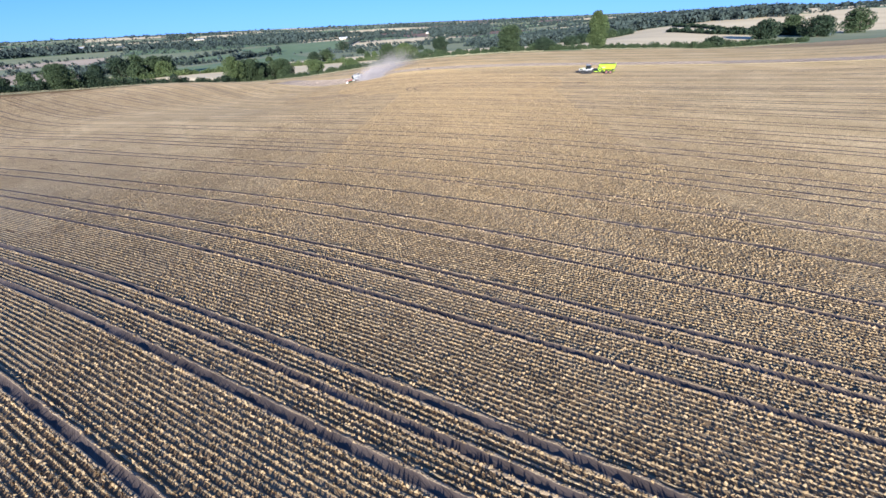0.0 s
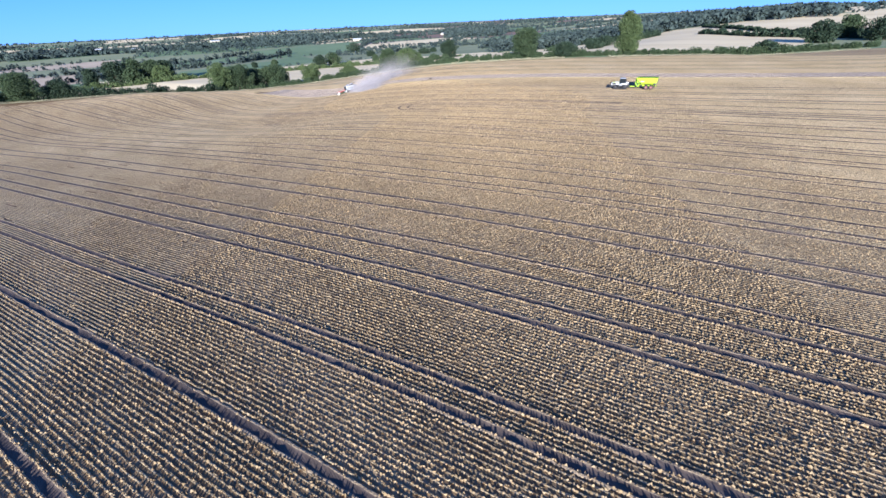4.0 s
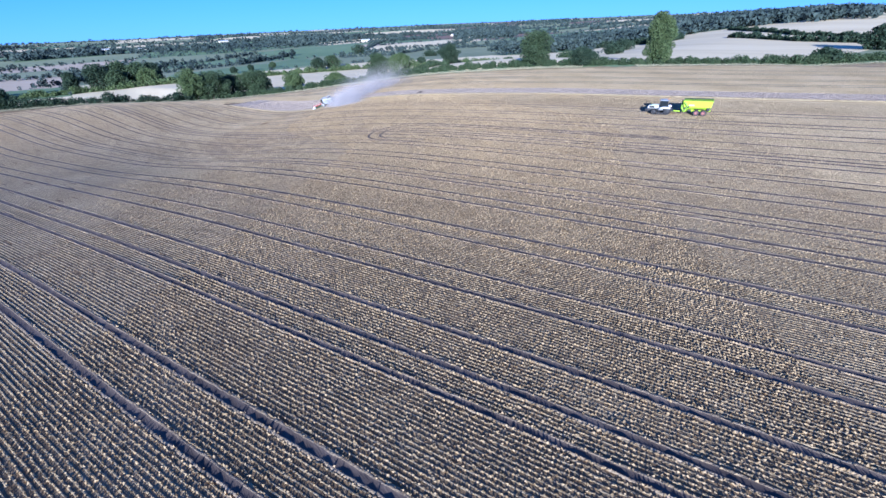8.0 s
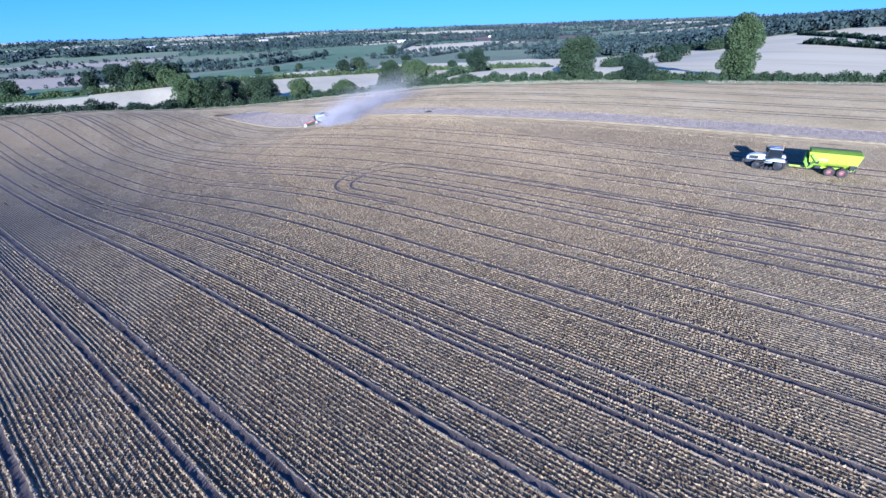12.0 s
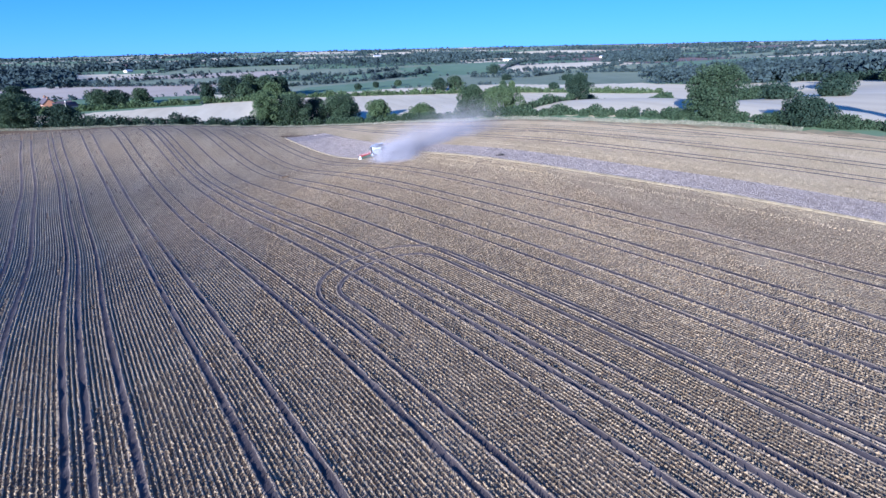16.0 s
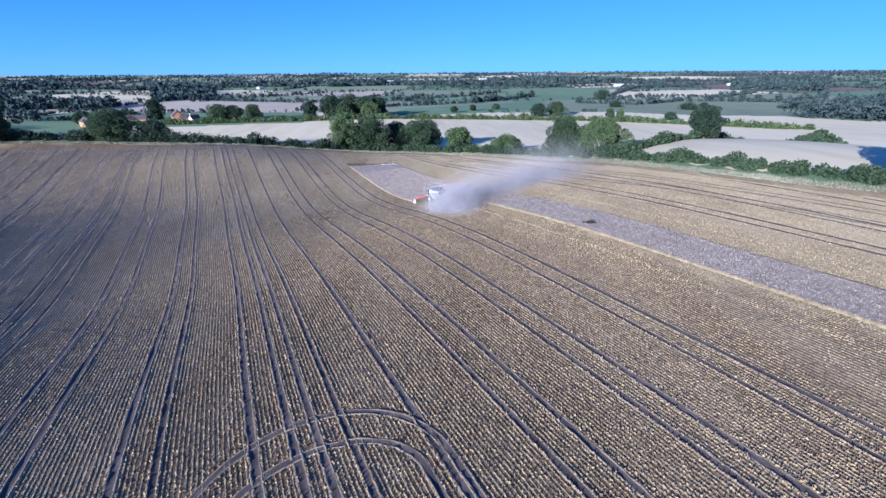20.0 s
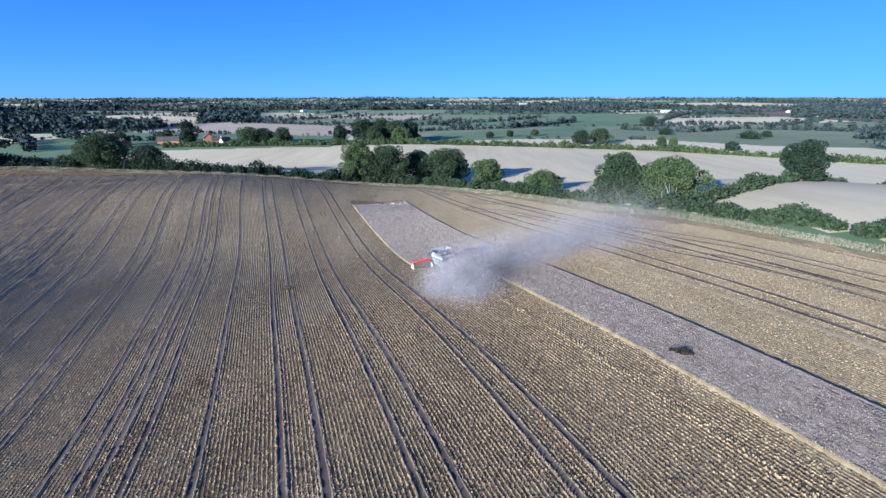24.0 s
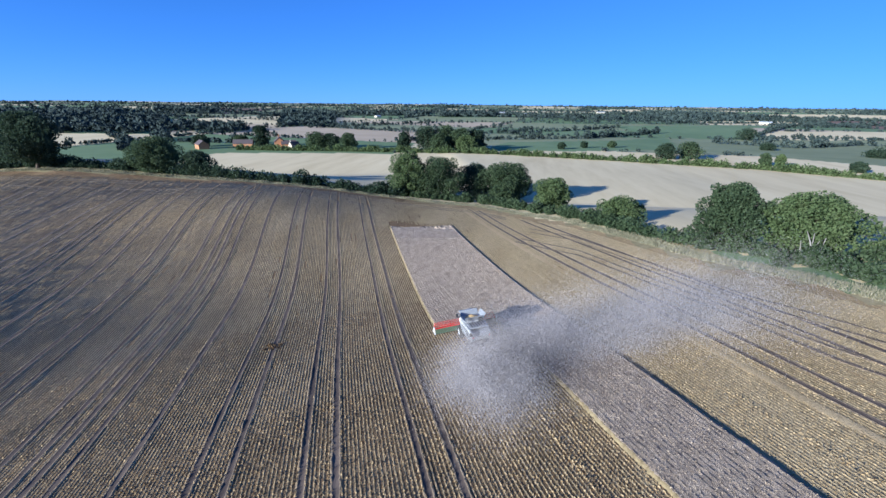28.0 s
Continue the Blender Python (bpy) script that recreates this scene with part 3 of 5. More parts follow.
tree("ash_tree", "tall yellowish-green ash at the field edge", -35, 138, 14.5, 13, M_LEAF2, 11000, 0.32, 0.03)
tree("oak_tree", "broad dark oak in the hedge beside the stubble", -25, 140, 13.2, 17, M_LEAF, 13000, 0.32, 0.03)
tree("oak_tree", "dark shaded oak standing back in the hedge", -14, 150, 12.0, 15, M_LEAF3, 8000, 0.32, 0.03)
tree("oak_tree", "wide round oak in the hedge with a brown tinge", -3, 146, 12.5, 18, M_LEAF, 15000, 0.34, 0.03)
tree("willow_tree", "grey-green rounded willow at the field edge", 11, 122, 8.6, 11, M_LEAF2, 9000, 0.29, 0.02)
tree("willow_tree", "low spreading grey-green willow behind the dust", 24, 99, 5.0, 9.5, M_LEAF2, 8000, 0.26, 0.02)
tree("oak_tree", "dense dark green oak in the field hedge", 34, 72, 10.2, 10.5, M_LEAF, 12000, 0.27, 0.02)
maple = tree("maple_tree", "broad bright green maple with pale stems showing", 43, 67.5, 8.1, 12.7, M_LEAF2, 16000, 0.27, 0.05)
bm = bmesh.new()
for x0, y0, z0, x1, y1, z1 in ((-3.4, -6.3, 0.3, -3.9, -6.9, 4.4), (-3.9, -6.9, 2.6, -4.9, -6.7, 4.6), (-2.6, -6.6, 0.3, -2.3, -7.2, 3.9), (-3.7, -6.6, 1.4, -3.0, -7.1, 3.4), (-4.6, -6.0, 0.3, -5.2, -6.4, 3.2)):
    limb(bm, (x0 * 0.84, y0 * 0.84, z0), (x1 * 0.84, y1 * 0.84, z1), 0.10, 0.04)
part("stem", bm, material("pale_bark", [(0.20, 0.18, 0.15), (0.32, 0.30, 0.26)], 4.0, 0.9, bump=0.3), maple, "pale bare stems")
tree("oak_tree", "dark oak standing alone between two pale fields", 88, 90, 10.2, 10.5, M_LEAF3, 9000, 0.30, 0.05)
tree("oak_tree", "single ragged oak in the hedge with layered branches", 71, 11.5, 12.3, 12, M_LEAF, 11000, 0.30, 0.08)
tree("poplar_tree", "tall narrow bushy poplar above the hedge", 98, -23, 16.5, 11.5, M_LEAF2, 14000, 0.31, 0.03, 34, 1.3)
tree("hawthorn_tree", "low rounded hawthorn in the field hedge", 81, -3, 5.6, 10, M_LEAF3, 6000, 0.28, 0.0)
tree("ash_tree", "large dark tree at the corner of the field", -152, 115, 17.5, 19, M_LEAF3, 12000, 0.42, 0.12)
tree("hazel_tree", "rounded bright green hazel in the hedge", -117, 125, 10.7, 16, M_LEAF, 10000, 0.34, 0.0)
tree("hazel_tree", "low hazel beside the larger one", -104, 127, 7.4, 11, M_LEAF3, 5000, 0.34, 0.0)
tree("ash_tree", "leaning dark tree beyond the far hedge", -172, 118, 10, 17, M_LEAF3, 4500, 0.45, 0.0)


def hedge(name, label, line, high, wide, mat, per=110, size=0.40):
    """A ragged hedge along a line of places."""
    v, f, base = [], [], 0
    for (x0, y0), (x1, y1) in zip(line, line[1:]):
        n = max(2, int(math.hypot(x1 - x0, y1 - y0) / 1.0))
        t = (np.arange(n) + rng.random(n)) / n
        x, y = x0 + (x1 - x0) * t + rng.normal(0, wide * 0.16, n), y0 + (y1 - y0) * t + rng.normal(0, wide * 0.16, n)
        h = high * (0.88 + 0.18 * np.sin(x * 0.21 + y * 0.17) + 0.12 * np.sin(x * 0.5 - y * 0.4)) * rng.uniform(0.7, 1.2, n)
        r = np.maximum(0.7, np.minimum(h * 0.6, wide * 0.5))
        a, b = leaves(np.stack([x, y, land(x, y) + h - r], 1), r, n * per, size, 1.0, 0.4)
        v.append(a), f.append(b + base)
        base += len(a)
        a, b = leaves(np.stack([x, y, land(x, y) + r * 0.4], 1), r, n * per // 2, size, 0.7, 0.4)
        v.append(a), f.append(b + base)
        base += len(a)
    ob = new(name, sheet(name, np.concatenate(v), np.concatenate(f), mat))
    return tagged(ob, label, "hedge", kind="stuff")


def along(pairs, dx=0, dy=0):
    return [(x + dx, y + dy) for x, y in pairs]


HEDGE_FAR = [(-205, 113), (-164, 116), (-120, 123), (-87, 126), (-60, 132), (-36, 134)]
HEDGE_MID = [(-36, 135), (-10, 134), (14, 108), (30, 74), (40, 60)]
HEDGE_RIGHT = [(40, 60), (46, 48), (59, 27), (70, 12), (81, -3), (93, -19), (114, -38), (145, -56), (185, -88)]
hedge("hedge", "dense dark bramble hedge along the stubble field", HEDGE_FAR, 3.6, 4.2, M_LEAF3, 120, 0.36)
hedge("hedge", "low scrubby green hedge under the trees", HEDGE_MID, 2.4, 5.0, M_LEAF, 190, 0.28)
hedge("hedge", "overgrown green hedge dividing two fields", HEDGE_RIGHT, 3.0, 5.5, M_LEAF, 260, 0.26)
hedge("hedge", "tall hedge between two pale fields", [(47, 62), (64, 74), (86, 91), (150, 134), (250, 205)], 2.6, 4.0, M_LEAF, 60)
hedge("hedge", "scrubby hedge with small trees below the meadow", [(-225, 325), (-110, 338), (-20, 340), (60, 318), (150, 296), (260, 225)], 4.5, 7, M_LEAF2, 50, 0.7)
hedge("hedge", "dark hedge across the high pale field", [(492, 125), (351, 17), (317, -28), (290, -70)], 3.0, 4, M_LEAF3, 40, 0.8)
hedge("hedge", "dark lower hedge beside the lane", [(334, 55), (284, -5), (265, -52), (250, -80)], 3.4, 4, M_LEAF3, 40, 0.8)
hedge("hedge", "tall hedge with trees behind the pale field", [(393, 321), (375, 226), (352, 155), (335, 106), (383, 117)], 5.5, 6, M_LEAF3, 40, 0.9)

# ---- distant woods and hedgerows ----
def distant(name, label, x, y, high, per, size, mat):
    z = land(x, y)
    r = high * 0.42
    c = np.concatenate([np.stack([x, y, z + high - r], 1), np.stack([x + r * 0.5, y - r * 0.3, z + high * 0.45], 1)])
    v, f = leaves(c, np.concatenate([r, r * 0.9]), len(x) * per, size, 1.0, 0.5)
    return tagged(new(name, sheet(name, v, f, mat)), label, "trees", kind="stuff")


def scatter(count, r0, r1, lo=-75, hi=100):
    """Places spread over the land ahead, thinning with distance."""
    r = r0 * (r1 / r0) ** rng.random(count)
    a = np.radians(rng.uniform(lo, hi, count))
    return r * np.sin(a), r * np.cos(a)


def on_bound(x, y, w):
    c = cells(x, y)
    return (cells(x + w, y) != c) | (cells(x, y + w) != c)


def open_land(x, y):
    named = within(x, y, FIELD_BEYOND) | within(x, y, FIELD_RIGHT) | within(x, y, FIELD_HIGH) | within(x, y, MEADOW_NEAR) | within(x, y, MEADOW_FAR) | within(x, y, PASTURE)
    return (inside(x, y) < -25) & ~named


for r0, r1, n, w, hi, per, size, what in ((180, 500, 12000, 6, 3.4, 34, 0.7, "mixed hedgerow bushes in the valley"), (500, 1300, 40000, 8, 3.6, 9, 1.7, "hedgerow trees between farm fields"), (1300, 4600, 85000, 34, 5.0, 5, 3.9, "dark hedgerows far across the vale")):
    x, y = scatter(n, r0, r1)
    ok = on_bound(x, y, w) & open_land(x, y)
    x, y = x[ok], y[ok]
    distant("hedgerow_trees", what, x, y, hi * rng.uniform(0.6, 1.2, len(x)) * np.where(rng.random(len(x)) < 0.12, 2.0, 1.0), per, size, M_HAZYLEAF)
for r0, r1, n, hi, per, size, what in ((250, 1300, 12000, 11, 26, 1.9, "dense dark woodland in the valley"), (1300, 4600, 26000, 13, 8, 5.5, "dark woods on the far hills")):
    x, y = scatter(n, r0, r1)
    ok = (cover(x, y) == 6) & open_land(x, y)
    x, y = x[ok], y[ok]
    distant("woodland", what, x, y, hi * rng.uniform(0.7, 1.3, len(x)), per, size, M_HAZYLEAF)

HEDGEROWS = [[(-342, 684), (-277, 810), (-192, 1026), (-100, 1050)], [(-34, 672), (80, 779), (202, 938)], [(-23, 518), (82, 583), (223, 762)], [(324, 665), (463, 705), (496, 645), (652, 756)], [(473, 604), (493, 546), (540, 510), (640, 450)],
             [(225, 564), (287, 515), (397, 589)], [(327, 691), (539, 1012), (748, 1153), (997, 1231)], [(364, 1156), (684, 1323), (1275, 1637), (1686, 1645)], [(-2415, 2323), (-1297, 2113), (-656, 1966), (-68, 1955), (512, 1700), (1220, 1897)],
             [(-440, 470), (-352, 400), (-290, 390), (-240, 400)], [(-484, 457), (-400, 395), (-310, 300)], [(-130, 450), (-60, 520), (-23, 518)], [(420, 330), (560, 420), (760, 520)], [(395, 589), (500, 545), (640, 600)], [(-400, 806), (-300, 700), (-150, 640), (-34, 672)], [(-900, 980), (-640, 900), (-420, 860)]]
for line in HEDGEROWS:
    x, y = [], []
    for (x0, y0), (x1, y1) in zip(line, line[1:]):
        d = math.hypot(x1 - x0, y1 - y0)
        n = int(d / max(3.5, math.hypot(x0, y0) / 160))
        t = (np.arange(n) + rng.random(n)) / n
        x.append(x0 + (x1 - x0) * t + rng.normal(0, 1.5, n)), y.append(y0 + (y1 - y0) * t + rng.normal(0, 1.5, n))
    x, y = np.concatenate(x), np.concatenate(y)
    distant("hedgerow", "dark hedgerow with trees between farm fields", x, y, rng.uniform(3.0, 5.5, len(x)) * np.where(rng.random(len(x)) < 0.2, 2.0, 1.0), 24, 1.5 if abs(y[0]) < 1000 else 2.8, M_HAZYLEAF)
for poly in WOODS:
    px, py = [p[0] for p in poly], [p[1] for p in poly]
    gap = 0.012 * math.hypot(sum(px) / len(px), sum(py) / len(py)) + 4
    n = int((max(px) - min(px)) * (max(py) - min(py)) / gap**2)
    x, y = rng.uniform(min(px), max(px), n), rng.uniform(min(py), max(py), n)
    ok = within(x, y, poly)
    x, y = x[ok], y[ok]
    distant("woodland", "dark broadleaved wood on the hillside", x, y, rng.uniform(8, 15, len(x)), 22, 1.2 + gap * 0.12, M_HAZYLEAF)

# ---- machine paint and metal ----
M_SILVER = material("silver_paint", [(0.26, 0.27, 0.28), (0.38, 0.39, 0.40)], 2.0, 0.45, 0.2, gloss=0.5, fine=20)
M_WHITE = material("dusty_white_paint", [(0.46, 0.46, 0.43), (0.62, 0.62, 0.58)], 2.5, 0.45, gloss=0.5)
M_LIME = material("lime_green_paint", [(0.38, 0.53, 0.02), (0.46, 0.62, 0.03)], 1.5, 0.4, gloss=0.5)
M_LIME_IN = material("worn_green_paint", [(0.22, 0.40, 0.02), (0.32, 0.50, 0.05)], 3.0, 0.7)
M_RED = material("red_paint", [(0.45, 0.018, 0.012), (0.56, 0.03, 0.02)], 2.0, 0.45)
M_PINK = material("faded_red_rim_paint", [(0.22, 0.075, 0.07), (0.30, 0.12, 0.10)], 3.0, 0.5)
M_DKGREEN = material("dull_green_paint", [(0.055, 0.085, 0.045), (0.10, 0.135, 0.08)], 3.0, 0.6)
M_RUBBER = material("dusty_rubber", [(0.022, 0.021, 0.02), (0.06, 0.053, 0.045)], 4.0, 0.9, bump=0.4)
M_DARK = material("black_painted_steel", [(0.018, 0.018, 0.019), (0.035, 0.034, 0.033)], 3.0, 0.5)
M_STEEL = material("bare_steel", [(0.30, 0.29, 0.28), (0.42, 0.41, 0.39)], 4.0, 0.4, 0.8)
M_GLASS = material("tinted_cab_glass", [(0.012, 0.016, 0.018), (0.02, 0.025, 0.028)], 1.0, 0.06, gloss=0.9)
M_GRAIN = material("wheat_grain", [(0.40, 0.26, 0.09), (0.52, 0.35, 0.14)], 8.0, 0.9, bump=0.5)
M_LAMP = material("amber_lens", [(0.75, 0.28, 0.02), (0.80, 0.33, 0.03)], 2.0, 0.2)


def box(bm, x, y, z, sx, sy, sz, bevel=0.03, turn=None):
    """A bevelled block about a centre."""
    r = bmesh.ops.create_cube(bm, size=1)
    vs = r["verts"]
    bmesh.ops.scale(bm, vec=(sx, sy, sz), verts=vs)
    if bevel:
        es = list({e for v in vs for e in v.link_edges})
        r = bmesh.ops.bevel(bm, geom=es, offset=min(bevel, 0.45 * min(sx, sy, sz)), segments=2, affect="EDGES", profile=0.5)
        vs = list({v for f in r["faces"] for v in f.verts} | {v for v in vs if v.is_valid})
    if turn:
        bmesh.ops.transform(bm, matrix=turn, verts=vs)
    bmesh.ops.translate(bm, vec=(x, y, z), verts=vs)


def blocks(*rows):
    bm = bmesh.new()
    for r in rows:
        box(bm, *r)
    return bm


def profile(points, x0, x1, bevel=0.04):
    """A closed outline in y and z, drawn out from x0 to x1."""
    bm = bmesh.new()
    a = [bm.verts.new((x0, y, z)) for y, z in points]
    b = [bm.verts.new((x1, y, z)) for y, z in points]
    n = len(points)
    bm.faces.new(a[::-1])
    bm.faces.new(b)
    for k in range(n):
        bm.faces.new((a[k], a[(k + 1) % n], b[(k + 1) % n], b[k]))
    bmesh.ops.recalc_face_normals(bm, faces=bm.faces)
    if bevel:
        bmesh.ops.bevel(bm, geom=list(bm.edges), offset=bevel, segments=2, affect="EDGES", profile=0.5)
    return bm


def rod(bm, p, q, r, sides=10, r2=None):
    """A round bar from p to q."""
    p, q = Vector(p), Vector(q)
    res = bmesh.ops.create_cone(bm, cap_ends=True, segments=sides, radius1=r, radius2=r if r2 is None else r2, depth=(q - p).length)
    bmesh.ops.transform(bm, matrix=Matrix.Translation((p + q) / 2) @ (q - p).to_track_quat("Z", "Y").to_matrix().to_4x4(), verts=res["verts"])


def rods(*rows):
    bm = bmesh.new()
    for r in rows:
        rod(bm, *r)
    return bm


def lathe(outline, sides=28):
    """A ring or wheel about the x axis, from pairs of x and radius."""
    bm = bmesh.new()
    rings = [[bm.verts.new((x, r * math.cos(2 * math.pi * k / sides), r * math.sin(2 * math.pi * k / sides))) for k in range(sides)] for x, r in outline]
    for a, b in zip(rings, rings[1:] + rings[:1]):
        for k in range(sides):
            bm.faces.new((a[k], a[(k + 1) % sides], b[(k + 1) % sides], b[k]))
    bmesh.ops.recalc_face_normals(bm, faces=bm.faces)
    return bm


def wheel(parent, x, y, radius, width, rim_mat, lugs=18):
    """A farm wheel: a lugged tyre with a dished rim and hub under it."""
    w = width / 2
    tyre = part("tyre", tyre_mesh(radius, w, lugs), M_RUBBER, parent)
    tyre.matrix_basis = pose(x, y, radius)
    rr = radius * 0.55
    rim = part("rim", lathe([(-w * 0.7, rr), (-w * 0.75, rr * 0.88), (-w * 0.2, rr * 0.7), (-w * 0.15, rr * 0.25), (w * 0.15, rr * 0.25), (w * 0.2, rr * 0.7), (w * 0.75, rr * 0.88), (w * 0.7, rr)]), rim_mat, tyre, "painted steel rim")
    bm = lathe([(-w * 0.35, 0.001), (-w * 0.35, rr * 0.24), (w * 0.35, rr * 0.24), (w * 0.35, 0.001)], 14)
    part("hub", bm, M_STEEL, tyre)
    return tyre, rim


def tyre_mesh(radius, w, lugs):
    bm = lathe([(-w * 0.8, radius * 0.55), (-w, radius * 0.72), (-w * 0.92, radius * 0.93), (-w * 0.6, radius * 0.965), (w * 0.6, radius * 0.965), (w * 0.92, radius * 0.93), (w, radius * 0.72), (w * 0.8, radius * 0.55)])
    for k in range(lugs):
        a = 2 * math.pi * k / lugs
        for side in (-1, 1):
            m = Matrix.Rotation(a + (side > 0) * math.pi / lugs, 4, "X") @ Matrix.Translation((side * w * 0.45, 0, radius * 0.965)) @ Matrix.Rotation(side * 0.6, 4, "Z")
            r = bmesh.ops.create_cube(bm, size=1, matrix=m @ Matrix.Diagonal((w * 1.0, radius * 0.07, radius * 0.07, 1)))
    return bm


# ---- the combine harvester ----
def combine(m):
    ob = thing("combine_harvester", "dusty silver-grey combine harvester with a red-reeled header cutting wheat", "combine harvester", m)
    hull = profile([(-4.6, 1.5), (-4.9, 2.1), (-4.7, 2.9), (-3.2, 3.35), (0.9, 3.35), (1.5, 2.9), (1.6, 1.6), (0.9, 1.15), (-2.8, 1.15)], -1.5, 1.5, 0.10)
    body = part("body", hull, M_SILVER, ob, "dusty silver side panels")
    for s in (-1, 1):
        part("side_panel", blocks((s * 1.52, -2.6, 2.25, 0.05, 2.2, 1.25, 0.02)), M_SILVER, body)
        for k in range(5):
            part("vent_slat", blocks((s * 1.555, -3.4 + k * 0.22, 2.05, 0.02, 0.12, 0.55, 0.005)), M_DARK, body)
        part("side_panel", blocks((s * 1.52, -0.25, 2.3, 0.05, 2.1, 1.3, 0.02)), M_SILVER, body)
        part("stripe", blocks((s * 1.56, -2.0, 2.62, 0.02, 3.6, 0.14, 0.005)), M_DARK, body)
    deck = part("engine_deck", blocks((0, -3.3, 3.42, 2.7, 2.0, 0.22, 0.06)), M_SILVER, ob)
    for k in range(6):
        part("louvre", blocks((-0.95 + k * 0.38, -3.3, 3.56, 0.14, 1.6, 0.10, 0.02)), M_DARK, deck)
    part("air_intake", blocks((0.85, -2.05, 3.75, 0.7, 0.5, 0.5, 0.08)), M_DARK, ob)
    part("exhaust", rods(((-1.0, -2.1, 3.3), (-1.0, -2.1, 4.15), 0.08), ((-1.0, -2.1, 4.15), (-1.0, -2.35, 4.3), 0.08)), M_STEEL, ob)
    tank = part("grain_tank", blocks((0, -0.45, 3.45, 2.7, 2.5, 0.35, 0.06)), M_SILVER, ob)
    heap = bmesh.new()
    bmesh.ops.create_cone(heap, cap_ends=True, segments=20, radius1=1.15, radius2=0.1, depth=0.45, matrix=Matrix.Translation((0, -0.45, 3.82)))
    part("grain", heap, M_GRAIN, tank, "heap of golden grain")
    for s in (-1, 1):
        t = Matrix.Rotation(s * radians(38), 4, "Y")
        part("tank_flap", blocks((s * 1.62, -0.45, 3.95, 0.05, 2.5, 0.85, 0.01, t)), M_SILVER, tank, "raised pale tank extension")
        t = Matrix.Rotation(-s * radians(38), 4, "X")
        part("tank_flap", blocks((0, -0.45 + s * 1.5, 3.95, 2.7, 0.05, 0.85, 0.01, t)), M_SILVER, tank, "raised pale tank extension")
        for r in range(3):
            part("flap_rib", blocks((s * 1.66, -1.3 + r * 0.85, 3.95, 0.06, 0.07, 0.85, 0.01, Matrix.Rotation(s * radians(38), 4, "Y"))), M_DARK, tank)
    auger = part("unloading_auger", rods(((-1.55, 0.8, 3.0), (-1.62, -4.9, 3.35), 0.19, 14), ((-1.55, 0.8, 3.0), (-1.2, 0.8, 3.5), 0.24, 14), ((-1.62, -4.9, 3.35), (-1.62, -5.2, 3.1), 0.22, 12)), M_WHITE, ob, "folded pale unloading tube")
    part("spout", blocks((-1.62, -5.25, 2.95, 0.42, 0.35, 0.45, 0.06)), M_RUBBER, auger)
    cab = part("cab", profile([(1.45, 1.75), (1.45, 3.45), (3.0, 3.45), (3.35, 2.6), (3.1, 1.75)], -1.0, 1.0, 0.06), M_GLASS, ob, "dark tinted cab glass")
    part("roof", blocks((0, 2.3, 3.58, 2.25, 2.05, 0.26, 0.10)), M_SILVER, cab)
    for s in (-1, 1):
        part("cab_post", rods(((s * 1.01, 3.0, 3.45), (s * 1.01, 3.1, 1.75), 0.05, 6)), M_DARK, cab)
        part("mirror", blocks((s * 1.45, 3.2, 3.0, 0.28, 0.06, 0.5, 0.03)), M_DARK, cab)
        part("beacon", rods(((s * 0.9, 1.55, 3.7), (s * 0.9, 1.55, 3.92), 0.08, 10)), M_LAMP, cab)
    part("ladder", rods(((-1.65, 2.2, 0.6), (-1.3, 2.2, 1.9), 0.03), ((-1.65, 1.75, 0.6), (-1.3, 1.75, 1.9), 0.03), *[((-1.65 + k * 0.09, 1.75, 0.65 + k * 0.3), (-1.65 + k * 0.09, 2.2, 0.65 + k * 0.3), 0.025) for k in range(5)]), M_DARK, ob)
    part("walkway_rail", rods(((-1.5, 1.5, 2.0), (-1.5, 1.5, 3.0), 0.025), ((-1.5, 2.9, 2.0), (-1.5, 2.9, 3.0), 0.025), ((-1.5, 1.5, 3.0), (-1.5, 2.9, 3.0), 0.025)), M_DARK, ob)
    for s in (-1, 1):
        wheel(ob, s * 1.55, 1.4, 0.98, 0.75, M_WHITE, 20)
        wheel(ob, s * 1.35, -3.4, 0.68, 0.5, M_WHITE, 16)
    part("front_axle", rods(((-1.5, 1.4, 0.98), (1.5, 1.4, 0.98), 0.17, 10)), M_DARK, ob)
    part("rear_axle", rods(((-1.3, -3.4, 0.68), (1.3, -3.4, 0.68), 0.12, 10)), M_DARK, ob)
    part("straw_chopper", blocks((0, -4.75, 1.45, 2.3, 0.8, 0.6, 0.08), (0, -5.15, 1.25, 2.5, 0.5, 0.18, 0.03)), M_DARK, ob)
    for s in (-1, 1):
        part("rear_lamp", blocks((s * 1.2, -4.9, 2.3, 0.3, 0.08, 0.15, 0.02)), M_RED, ob)
    part("feeder_house", profile([(1.5, 1.2), (1.5, 2.0), (3.9, 1.25), (3.9, 0.45)], -0.75, 0.75, 0.05), M_SILVER, ob)
    W = 5.1
    header = part("header", profile([(3.9, 0.25), (3.9, 1.12), (4.02, 1.12), (4.05, 0.42), (4.9, 0.22), (5.05, 0.14)], -W, W, 0.02), M_DKGREEN, ob, "dull green cutting header")
    part("top_beam", blocks((0, 3.95, 1.19, 2 * W, 0.22, 0.16, 0.03)), M_RED, header, "red header beam")
    part("intake_auger", rods(((-W + 0.1, 4.35, 0.62), (W - 0.1, 4.35, 0.62), 0.2, 14)), M_STEEL, header)
    part("knife_bar", blocks((0, 5.08, 0.14, 2 * W, 0.12, 0.05, 0.01)), M_STEEL, header)
